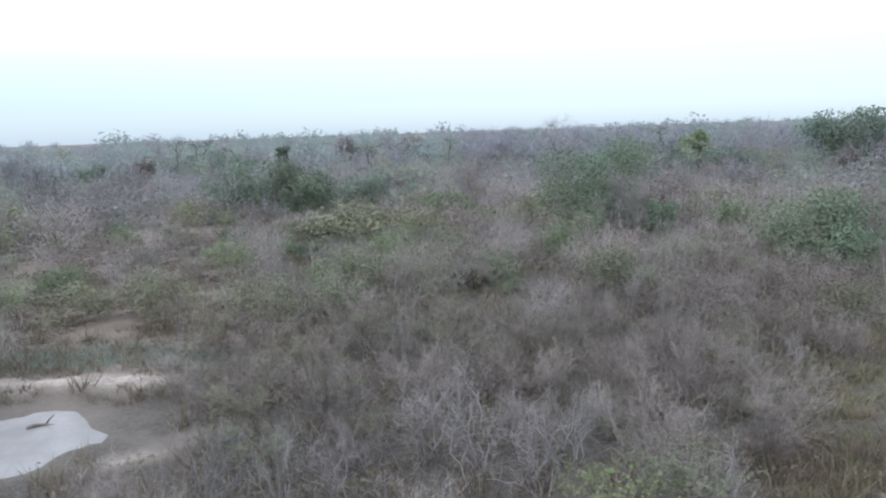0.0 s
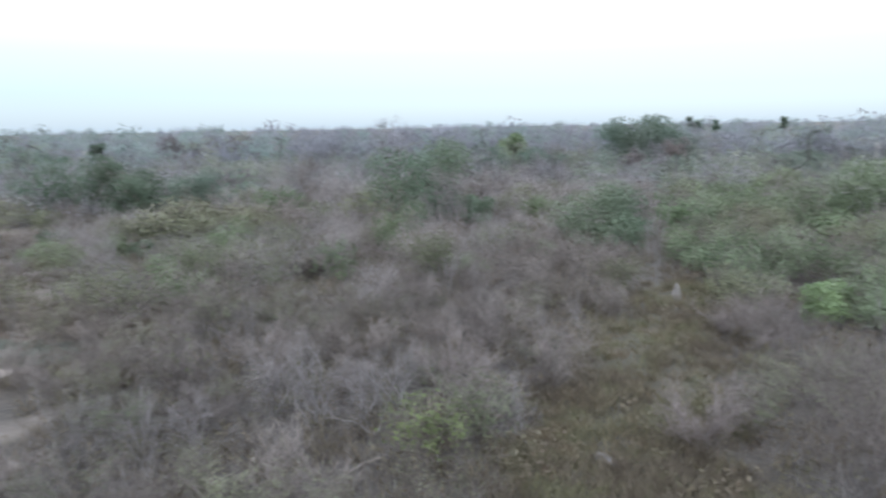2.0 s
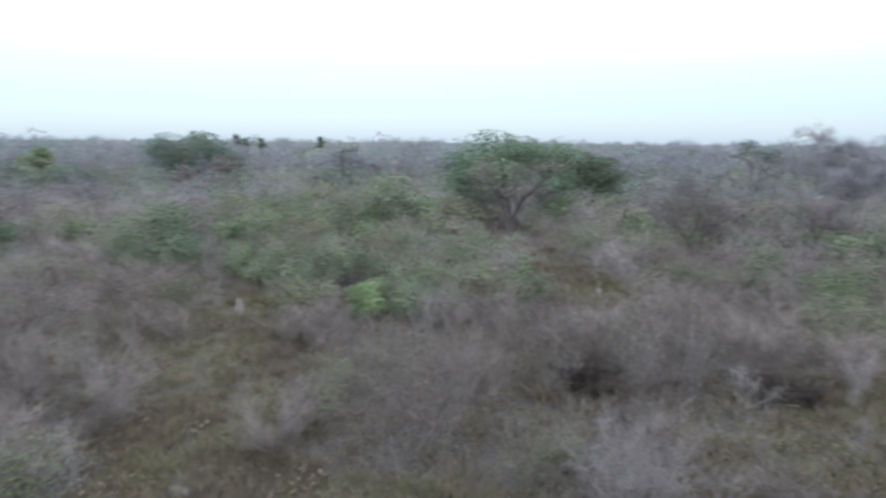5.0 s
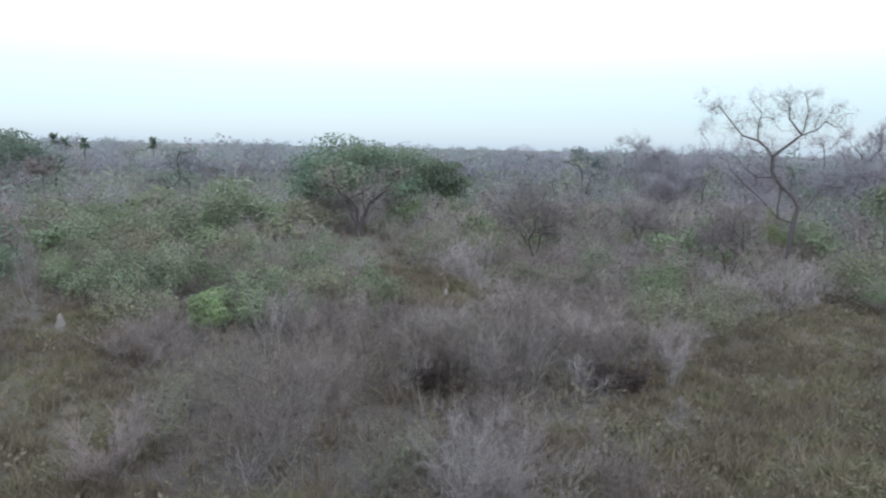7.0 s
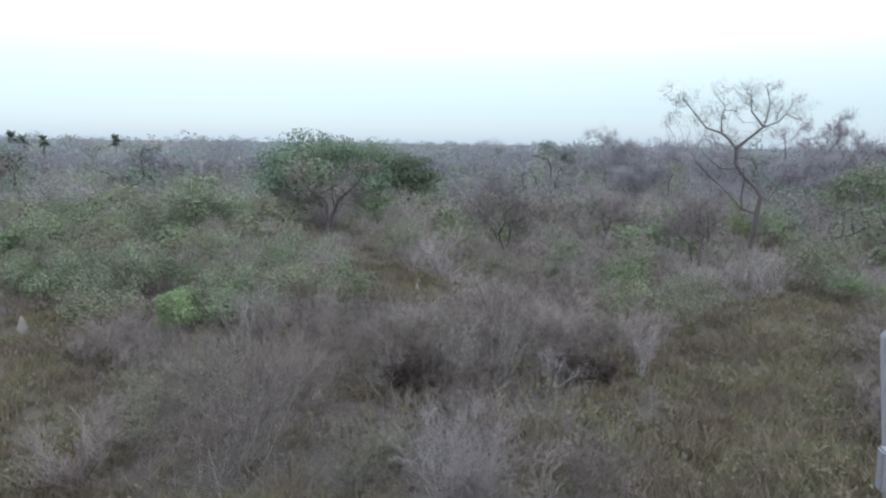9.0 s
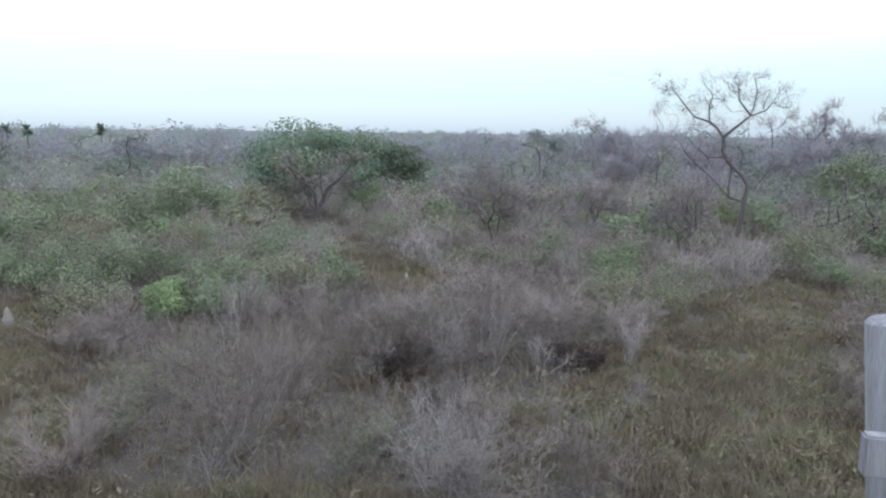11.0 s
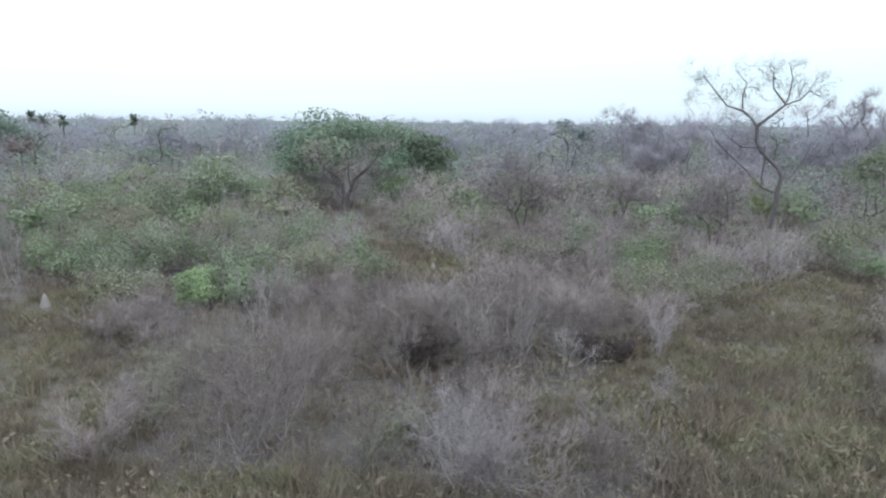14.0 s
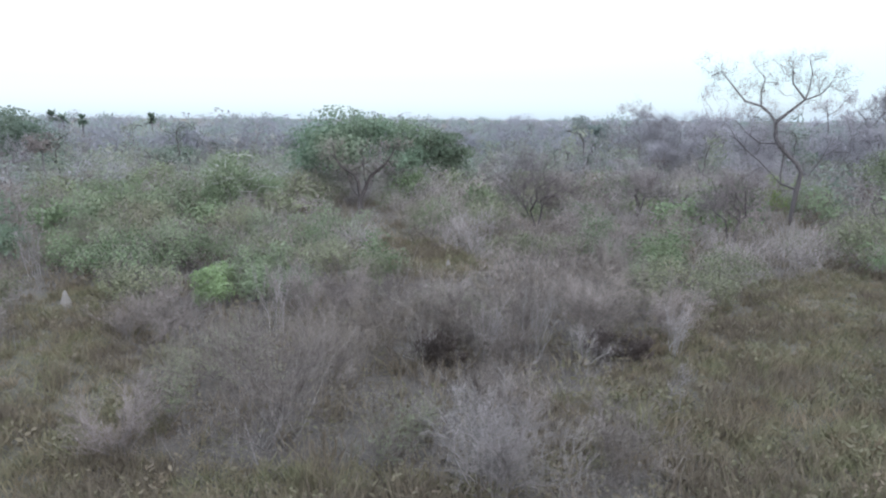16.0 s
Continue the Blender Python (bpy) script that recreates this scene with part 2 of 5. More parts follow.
def spikes(soup, base, tip, r, bent=True):
    """Many thin three-sided twigs at once, each bent once on its way or straight."""
    base, tip = np.asarray(base), np.asarray(tip)
    n = len(base)
    d = unit(tip - base)
    a = unit(np.cross(d, np.array([0.3, 0.2, 0.93])))
    b = np.cross(d, a)
    r = np.broadcast_to(np.asarray(r, dtype=float), (n,))[:, None]
    if not bent:
        v = np.stack([base + a * r, base - a * r * 0.5 + b * r * 0.87, base - a * r * 0.5 - b * r * 0.87, tip], 1)
        one = np.array([[0, 1, 3], [1, 2, 3], [2, 0, 3]])
        soup.add(v.reshape(-1, 3), (one[None] + 4 * np.arange(n)[:, None, None]).reshape(-1, 3))
        return
    ln = np.linalg.norm(tip - base, axis=1, keepdims=True)
    mid = (base + tip) / 2 + (a * rng.normal(0, 0.10, (n, 1)) + b * rng.normal(0, 0.10, (n, 1))) * ln
    v = np.stack([base + a * r, base - a * r * 0.5 + b * r * 0.87, base - a * r * 0.5 - b * r * 0.87,
                  mid + a * r * 0.7, mid - a * r * 0.35 + b * r * 0.6, mid - a * r * 0.35 - b * r * 0.6, tip], 1)
    one = np.array([[0, 1, 3], [1, 4, 3], [1, 2, 4], [2, 5, 4], [2, 0, 5], [0, 3, 5], [3, 4, 6], [4, 5, 6], [5, 3, 6]])
    soup.add(v.reshape(-1, 3), (one[None] + 7 * np.arange(n)[:, None, None]).reshape(-1, 3))


def leaves(soup, cen, size, up=0.4, long=1.7, heart=None, face=1.1):
    """Small folded rhombic leaves round the centres, facing away from the heart of the crown if it is given."""
    n = len(cen)
    nor = unit(rng.normal(0, 1, (n, 3)) + np.array([0, 0, up * 2]))
    if heart is not None:
        nor = unit(0.6 * nor + face * unit(cen - np.asarray(heart)))
    a = unit(np.cross(nor, rng.normal(0, 1, (n, 3))))
    b = np.cross(nor, a)
    s = (size * rng.uniform(0.6, 1.4, n))[:, None]
    fold = nor * s * 0.18
    v = np.stack([cen - a * s * long / 2, cen + b * s / 2 + fold, cen + a * s * long / 2, cen - b * s / 2 + fold], 1)
    one = np.array([[0, 1, 2], [0, 2, 3]])
    soup.add(v.reshape(-1, 3), (one[None] + 4 * np.arange(n)[:, None, None]).reshape(-1, 3))


rng = np.random.default_rng(7)


def masses_of(count, w, h, z0, shell=0.5, flat=1.0):
    """Centres and radii of the rounded masses that make up a crown."""
    rad = 0.5 * w * rng.uniform(0.75, 1.25, count) * count ** -0.33
    cen = dome(count, w * 0.84, z0 + (h - z0) * 0.9, z0, shell, flat)
    cen[:, 2] = np.minimum(cen[:, 2], h - 0.62 * rad * min(1.0, 1.3 * (h - z0) / w))
    return cen, rad


def clothe(soup, cen, rad, n, size, squash=0.7, long=1.7, loose=0.6, floor=0.03):
    """Leaves in and over the masses, facing out of them."""
    p = rad ** 2 / np.sum(rad ** 2)
    k = rng.choice(len(cen), n, p=p)
    d = unit(rng.normal(0, 1, (n, 3)) + np.array([0, 0, 0.45]))
    at = cen[k] + d * (rad[k][:, None] * (1.08 * rng.uniform(0.02, 1.0, (n, 1)) ** 0.45)) * np.array([1, 1, squash])
    at[:, 2] = np.maximum(at[:, 2], floor)
    nor = unit(d + np.array([0, 0, 0.3]) + loose * rng.normal(0, 1, (n, 3)))
    a = unit(np.cross(nor, rng.normal(0, 1, (n, 3))))
    b = np.cross(nor, a)
    s = (size * rng.uniform(0.6, 1.4, n))[:, None]
    fold = nor * s * 0.15
    v = np.stack([at - a * s * long / 2, at + b * s / 2 - fold, at + a * s * long / 2, at - b * s / 2 - fold], 1)
    one = np.array([[0, 3, 2], [0, 2, 1]])
    soup.add(v.reshape(-1, 3), (one[None] + 4 * np.arange(n)[:, None, None]).reshape(-1, 3))


def bristle(soup, cen, rad, n, r, squash=0.7, reach=1.3, floor=0.03):
    """Straight fine twigs that stick out of the masses."""
    p = rad ** 2 / np.sum(rad ** 2)
    k = rng.choice(len(cen), n, p=p)
    d = unit(rng.normal(0, 1, (n, 3)) + np.array([0, 0, 0.6]))
    flat = np.array([1, 1, squash])
    base = cen[k] + d * rad[k][:, None] * flat * rng.uniform(0.2, 0.6, (n, 1))
    tip = base + unit(d + 0.45 * rng.normal(0, 1, (n, 3))) * rad[k][:, None] * rng.uniform(0.3, reach - 0.3, (n, 1))
    base[:, 2], tip[:, 2] = np.maximum(base[:, 2], floor), np.maximum(tip[:, 2], floor + 0.02)
    spikes(soup, base, tip, r, False)


def broom(stem_soup, w, h, stems, side, fine, stem_r, lean=0.7):
    """Thin stems that rise from one foot and fan out, with side twigs and fine sprays. Returns side twigs and sprays."""
    base, way, ln = [], [], []
    for _ in range(stems):
        az, out = rng.uniform(0, 6.28), 0.5 * w * rng.uniform(0.05, 1.0) ** 0.6
        top = h * (1 - 0.4 * (2 * out / w) ** 2) * rng.uniform(0.7, 1.05)
        f = np.linspace(0, 1, 8)
        a = np.array([math.cos(az), math.sin(az), 0.0])
        foot = np.array([rng.normal(0, 0.05 * w), rng.normal(0, 0.05 * w), -0.05])
        line = foot + a * (out * f ** 1.5)[:, None] + np.array([0, 0, 1.0]) * (top * f ** 0.9)[:, None]
        line = line + np.cumsum(rng.normal(0, 0.034 * h, (8, 3)) * np.array([1, 1, 0.4]), 0) * (f > 0)[:, None]
        line[1:, 2] = np.maximum(line[1:, 2], 0.05)
        tube(stem_soup, line, stem_r * h * (1 - 0.85 * f) + 0.003, 4)
        u = rng.uniform(0.12, 1.0, side) ** 0.7
        base.append(np.stack([np.interp(u, f, line[:, c]) for c in range(3)], 1))
        way.append(unit(0.45 * a + rng.normal(0, 0.5, (side, 3)) + np.array([0, 0, lean])))
        ln.append(h * 0.34 * (1.2 - 0.6 * u) * rng.uniform(0.5, 1.3, side))
    base, way, ln = np.concatenate(base), np.concatenate(way), np.concatenate(ln)[:, None]
    tip = base + way * ln
    k = np.repeat(np.arange(len(base)), fine)
    b2 = base[k] + way[k] * ln[k] * rng.uniform(0.25, 1.0, (len(k), 1))
    w2 = unit(0.9 * way[k] + rng.normal(0, 0.55, (len(k), 3)) + np.array([0, 0, 0.15]))
    e2 = b2 + w2 * ln[k] * rng.uniform(0.25, 0.75, (len(k), 1))
    for q in (tip, e2):
        q[:, 2] = np.maximum(q[:, 2], 0.05)
    return base, tip, b2, e2


def skeleton(starts, targets, step, wob, pull=0.45, parents=None):
    """Joins every target to the nearest branch already grown. Returns places and parents."""
    pos, par, run = [np.array(s, dtype=float) for s in starts], list(parents or [-1] * len(starts)), [0.0] * len(starts)
    order = np.argsort([min(np.linalg.norm(t - s) for s in pos) + rng.uniform(0, 0.3) for t in targets])
    for k in order:
        t = targets[k]
        arr = np.array(pos)
        d = np.linalg.norm(arr - t, axis=1)
        cost = d + pull * np.array(run) + np.where(arr[:, 2] > t[2] + 0.15, 0.8 * (arr[:, 2] - t[2]), 0)
        i = int(np.argmin(cost))
        m = max(1, int(round(d[i] / step)))
        a = pos[i].copy()
        last = i
        sag = rng.normal(0, wob, 3) * d[i]
        for j in range(1, m + 1):
            f = j / m
            p = a + (t - a) * f + sag * math.sin(math.pi * f) + (rng.normal(0, wob * step * 0.6, 3) if j < m else 0)
            p[2] += 0.12 * d[i] * math.sin(math.pi * f)
            pos.append(p)
            par.append(last)
            run.append(run[last] + step)
            last = len(pos) - 1
    return np.array(pos), par


def limbs(soup, pos, par, r_tip, r_max, power=0.5, min_sides=3):
    n = len(pos)
    cnt = np.zeros(n)
    kids = [[] for _ in range(n)]
    for i in range(n - 1, -1, -1):
        cnt[i] = max(cnt[i], 1)
        if par[i] >= 0:
            cnt[par[i]] += cnt[i]
            kids[par[i]].append(i)
    rad = np.minimum(r_tip * cnt ** power, r_max)
    for i in range(n):
        p = par[i]
        head = p < 0 or i != max(kids[p], key=lambda c: cnt[c])
        if not head:
            continue
        chain = [i] if p < 0 else [p, i]
        while kids[chain[-1]]:
            chain.append(max(kids[chain[-1]], key=lambda c: cnt[c]))
        if len(chain) < 2:
            continue
        rr = rad[chain].copy()
        if p >= 0:
            rr[0] = rr[1]
        tube(soup, pos[chain], rr, max(min_sides, 8 if rr[0] > 0.09 else 5 if rr[0] > 0.03 else 3))
    return rad


def dome(n, w, h, z0, shell=0.5, flat=1.0):
    """Points in an uneven dome of width w, from height z0 up to h."""
    out = []
    ph = rng.uniform(0, 6.28, 4)
    while len(out) < n:
        u = rng.uniform(-1, 1, 3)
        u[2] = abs(u[2])
        az = math.atan2(u[1], u[0])
        lim = 0.80 + 0.13 * math.sin(3 * az + ph[0]) + 0.10 * math.sin(5 * az + ph[1] + 3 * u[2]) + 0.07 * math.sin(9 * u[2] + ph[2])
        d = (u[0] ** 2 + u[1] ** 2 + u[2] ** (2 * flat)) ** 0.5
        if shell * lim < d < lim:
            out.append((u[0] * w / 1.8, u[1] * w / 1.8, z0 + u[2] * (h - z0) / 0.9))
    return np.array(out)


def tag_plant(root, label, category, group=""):
    return tagged(root, label, category, group)


def bush(name, label, category, w, h, wood, leaf=None, n=80, fan=16, leaf_n=0, leaf_s=0.08, twig_r=0.009, twig_l=0.3, z0=0.15, stems=5, shell=0.35, group="", stem=None, stem_r=0.0095, masses=0, side=0, lean=0.7):
    """A shrub. With side twigs: a broom of stems from one foot; else twigs in a dome, and rounded masses of leaves where it has them."""
    root = tag_plant(new(name), label, category, group)
    s, f = Soup(), Soup()
    if side:
        base, tip, tips, ends = broom(s, w, h, stems, side, fan, stem_r, lean)
        spikes(f, base, tip, twig_r * 1.35, True)
    else:
        if masses:
            cen, rad = masses_of(masses, w, h, z0 * h, shell)
            k = rng.integers(0, masses, n)
            t = cen[k] + rng.normal(0, 0.5, (n, 3)) * rad[k][:, None]
            t[:, 2] = np.clip(t[:, 2], 0.1, h * 0.96)
        else:
            t = dome(n, w, h, z0 * h, shell)
        starts = [(rng.normal(0, 0.06 * w), rng.normal(0, 0.06 * w), -0.05) for _ in range(stems)]
        pos, par = skeleton(starts, t[: 40 if masses else None], max(0.22, 0.14 * h), 0.13, 0.3)
        limbs(s, pos, par, twig_r * 1.3, stem_r * h)
        out = unit(t * np.array([1, 1, 0.7]) + np.array([0, 0, 0.5]))
        tips = np.repeat(t, fan, 0)
        way = unit(0.55 * np.repeat(out, fan, 0) + rng.normal(0, 0.62, (len(tips), 3)) + np.array([0, 0, 0.55]))
        tips = tips + rng.normal(0, twig_l * 0.45, tips.shape)
        ends = tips + way * (twig_l * rng.uniform(0.4, 1.3, (len(tips), 1)))
        tips[:, 2], ends[:, 2] = np.maximum(tips[:, 2], 0.04), np.maximum(ends[:, 2], 0.05)
    part("stem_frame", s.mesh("stem_frame", stem or wood), root)
    spikes(f, tips, ends, twig_r, False)
    tagged(part("twig_spray", f.mesh("twig_spray", wood), root), kind="stuff")
    if leaf_n:
        f = Soup()
        if masses:
            clothe(f, cen, rad, leaf_n, leaf_s, 0.85)
        else:
            k = rng.integers(0, len(tips), leaf_n)
            c = tips[k] + (ends[k] - tips[k]) * rng.uniform(0, 1.1, (leaf_n, 1)) + rng.normal(0, twig_l * 0.12, (leaf_n, 3))
            c[:, 2] = np.maximum(c[:, 2], 0.05)
            leaves(f, c, leaf_s, heart=(0, 0, 0.25 * h))
        tagged(part("foliage", f.mesh("foliage", leaf), root), kind="stuff")
    return root


def tree(name, label, category, h, w, crown_z, wood, leaf=None, n=70, fan=6, leaf_n=0, leaf_s=0.22, twig_r=0.014, twig_l=0.7,
         trunk_r=0.2, forks=1, lean=(0, 0), shell=0.45, flat=1.0, fork_z=0.45, wob=0.13, group="", foliage_name="crown", twig=None, masses=0, squash=0.7):
    """A tree: one or several trunks up to a fork, limbs to an uneven crown, twigs and leaves."""
    root = tag_plant(new(name), label, category, group)
    if masses:
        cen, rad = masses_of(masses, w, h, crown_z, shell, flat)
        k = rng.integers(0, masses, n)
        t = cen[k] + rng.normal(0, 0.42, (n, 3)) * rad[k][:, None] * np.array([1, 1, squash])
        t[:, 2] = np.minimum(t[:, 2], h * 0.97)
    else:
        t = dome(n, w, h, crown_z, shell, flat)
    t = t + np.array([lean[0], lean[1], 0])
    starts, line, par0 = [], [], []
    for k in range(forks):
        base = np.array([rng.normal(0, trunk_r * 0.8), rng.normal(0, trunk_r * 0.8), -0.1]) if forks > 1 else np.array([0, 0, -0.1])
        top = np.array([lean[0] * 0.6 + rng.normal(0, 0.10 * w * (forks > 1)), lean[1] * 0.6 + rng.normal(0, 0.10 * w * (forks > 1)), crown_z * fork_z + 0.3])
        for j in range(5):
            f = j / 4
            p = base + (top - base) * f + rng.normal(0, trunk_r * 0.22, 3) * (0 < j < 4)
            line.append(p)
            par0.append(len(line) - 2 if j else -1)
    pos, par = skeleton([line[-1]], t, max(0.35, 0.07 * h), wob, 0.25) if forks == 1 else (None, None)
    if forks == 1:
        allp = np.concatenate([np.array(line), pos[1:]])
        allpar = par0 + [4 + p if p > 0 else 4 for p in par[1:]]
    else:
        tops = [line[5 * k + 4] for k in range(forks)]
        pos, par = skeleton(tops, t, max(0.35, 0.07 * h), wob, 0.25)
        allp = np.concatenate([np.array(line), pos[forks:]])
        allpar = par0 + [(5 * p + 4 if p < forks else 5 * forks + p - forks) for p in par[forks:]]
    s = Soup()
    rtip = twig_r * 1.3
    power = math.log(trunk_r / rtip) / math.log(max(3, n / forks))
    limbs(s, allp, allpar, rtip, trunk_r, power)
    tr = s.mesh("trunk", wood, True)
    part("trunk", tr, root)
    out = unit((t - np.array([lean[0], lean[1], crown_z])) + np.array([0, 0, 0.4]))
    tips = np.repeat(t, fan, 0)
    way = unit(np.repeat(out, fan, 0) + rng.normal(0, 0.7, (len(tips), 3)))
    tips = tips + rng.normal(0, twig_l * 0.4, tips.shape)
    ends = tips + way * (twig_l * rng.uniform(0.4, 1.3, (len(tips), 1)))
    if leaf_n:
        ends[:, 2] = np.minimum(ends[:, 2], h - rng.uniform(0, 0.15, len(ends)))
        tips[:, 2] = np.minimum(tips[:, 2], h - 0.2)
    f = Soup()
    if fan:
        spikes(f, tips, ends, twig_r, False)
        tagged(part("twig_spray", f.mesh("twig_spray", twig or wood), root), kind="stuff")
    if leaf_n:
        g = Soup()
        if masses:
            clothe(g, cen + np.array([lean[0], lean[1], 0]), rad, leaf_n, leaf_s, squash)
            tagged(part(foliage_name, g.mesh(foliage_name, leaf), root), kind="stuff")
            return root
        k = rng.integers(0, len(tips), leaf_n)
        c = tips[k] + rng.normal(0, 1, (leaf_n, 3)) * np.array([1, 1, 0.6]) * twig_l * 0.33
        c[:, 2] = np.where(c[:, 2] > h, h - rng.uniform(0.02, 0.4, leaf_n) * (h - crown_z), c[:, 2])
        leaves(g, c, leaf_s, heart=(lean[0], lean[1], crown_z - 0.1 * h))
        tagged(part(foliage_name, g.mesh(foliage_name, leaf), root), kind="stuff")
    return root


# ---- the lie of the land ----
def near_line(x, y, pts):
    """Distance to a polyline."""
    best = np.full(np.shape(x), 1e9)
    for (ax, ay), (bx, by) in zip(pts[:-1], pts[1:]):
        dx, dy = bx - ax, by - ay
        f = np.clip(((x - ax) * dx + (y - ay) * dy) / (dx * dx + dy * dy), 0, 1)
        best = np.minimum(best, np.hypot(x - ax - f * dx, y - ay - f * dy))
    return best


TRACK = ((4.5, 9.5), (9, 16.5), (12, 20.8), (15.2, 25), (19, 28.5))
MEADOW = ((14.5, -3.5), (19, -0.8), (25, 0.8), (32, -1.5), (39, -3.6))
GLADE = ((16.5, 4.6), (20, 3.2), (24, 2))
CLEARING = ((-12, 29), (-16, 34), (-19, 38.5), (-24, 44), (-29, 50), (-26, 61))
LAWN = ((33.2, 17.6), (35.5, 21.5), (41, 27))
NEAR_GRASS = ((6.2, 12.4), (9.2, 9.4), (10.6, 6.6))
FAR_LAWN = ((4, 82), (16, 84), (29, 86), (40, 80))
BANK = ((-10.6, 25.2), (-13.6, 25.6), (-18.5, 24.4), (-24, 23))
SPIT = ((-7.8, 20.9), (-9.6, 19.6))


def pond_depth(x, y):
    """Below 1 inside the pond."""
    dx, dy = x + 15.3, y - 20.5
    a, b = dx * 0.97 + dy * 0.24, -dx * 0.24 + dy * 0.97
    wave = 0.10 * np.sin(1.7 * a + 0.6) + 0.07 * np.sin(3.1 * b + 1.3 * a)
    return np.hypot(a / 4.9, b / 2.35) + wave


def land(x, y):
    x, y = np.asarray(x, dtype=float), np.asarray(y, dtype=float)
    z = 0.07 * np.sin(0.41 * x + 0.3) * np.cos(0.37 * y) + 0.05 * np.sin(0.93 * x + 0.71 * y) + 0.03 * np.sin(2.1 * x - 1.7 * y)
    p = pond_depth(x, y)
    z = z * np.clip((p - 0.9) / 1.2, 0.1, 1) - 0.30 * np.clip(1.25 - p, 0, 1) / 0.6
    return z + 0.22 * np.exp(-(near_line(x, y, BANK) / 0.9) ** 2)


def grassy(x, y):
    soft = 0.35 * np.sin(0.8 * x + 1.3 * y) + 0.3 * np.sin(1.9 * x - 0.7 * y)
    g = np.maximum.reduce([np.clip(1.6 - (near_line(x, y, TRACK) + soft) / 2.1, 0, 1), np.clip(1.6 - (near_line(x, y, MEADOW) + soft) / 3.3, 0, 1),
                           np.clip(1.5 - (near_line(x, y, GLADE) + soft) / 1.5, 0, 1), np.clip(1.5 - (near_line(x, y, NEAR_GRASS) + soft) / 2.1, 0, 1), np.clip(1.5 - (near_line(x, y, LAWN) + soft) / 2.4, 0, 1),
                           np.clip(1.5 - (near_line(x, y, FAR_LAWN) + 3 * soft) / 4.0, 0, 1)])
    return g


def turfy(x, y):
    return np.clip(1.5 - (near_line(x, y, CLEARING) + 0.8 * np.sin(0.5 * x) * np.sin(0.6 * y)) / 5.0, 0, 1)


def sandy(x, y):
    s = np.maximum(np.exp(-(near_line(x, y, BANK) / 0.6) ** 2), 0.7 * np.exp(-(near_line(x, y, SPIT) / 0.4) ** 2))
    return np.clip(s + 0.6 * np.clip(1.22 - pond_depth(x, y), 0, 0.5), 0, 1)


def build_ground():
    turns, rings = 300, np.concatenate([[1.5], np.geomspace(4, 140, 110), np.geomspace(160, 3600, 14)])
    ang = np.arange(turns) * 2 * math.pi / turns
    x, y = np.outer(rings, np.sin(ang)).ravel(), np.outer(rings, np.cos(ang)).ravel()
    z = land(x, y) * np.clip(2 - np.hypot(x, y) / 150, 0, 1)
    v = np.concatenate([np.stack([x, y, z], 1), [[0, 0, 0]]])
    i, j = np.meshgrid(np.arange(len(rings) - 1), np.arange(turns), indexing="ij")
    p, q = i * turns + j, i * turns + (j + 1) % turns
    t = np.concatenate([np.stack([p, p + turns, q], -1).reshape(-1, 3), np.stack([q, p + turns, q + turns], -1).reshape(-1, 3),
                        np.stack([np.full(turns, len(v) - 1), np.arange(turns), (np.arange(turns) + 1) % turns], 1)])
    t = t[:, ::-1]
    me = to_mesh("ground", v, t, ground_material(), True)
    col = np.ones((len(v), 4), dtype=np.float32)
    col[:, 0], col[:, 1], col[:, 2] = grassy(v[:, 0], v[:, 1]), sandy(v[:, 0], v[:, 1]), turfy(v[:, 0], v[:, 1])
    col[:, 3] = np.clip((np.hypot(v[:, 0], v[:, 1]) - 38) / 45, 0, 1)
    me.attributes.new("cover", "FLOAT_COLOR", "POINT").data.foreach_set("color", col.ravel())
    tagged(new("ground", me), "dry savanna soil with litter, turf and sand", "ground", kind="structure")


build_ground()


def build_water():
    s = Soup()
    k = 72
    rim = []
    for a in np.arange(k) * 2 * math.pi / k:
        r = 1.0
        for _ in range(12):
            px, py = -15.3 + r * (0.97 * math.cos(a) * 4.7 - 0.24 * math.sin(a) * 2.3), 20.5 + r * (0.24 * math.cos(a) * 4.7 + 0.97 * math.sin(a) * 2.3)
            r += 0.6 * (1.06 - float(pond_depth(px, py)))
        rim.append((px, py, -0.13))
    v = np.array(rim + [(-15.3, 20.5, -0.13)])
    s.add(v, [(j, (j + 1) % k, k) for j in range(k)])
    tagged(new("water", s.mesh("water", WATER, True)), "shallow pale muddy pool in the clearing", "pond", kind="structure")


build_water()


# ---- single trees and shrubs that stand out ----
def put(root, x, y, turn=0.0, s=1.0, sz=None):
    root.matrix_world = Matrix.Translation((x, y, float(land(x, y)) - 0.02)) @ Matrix.Rotation(turn, 4, "Z") @ Matrix.Diagonal((s, s, sz or s, 1))
    return root


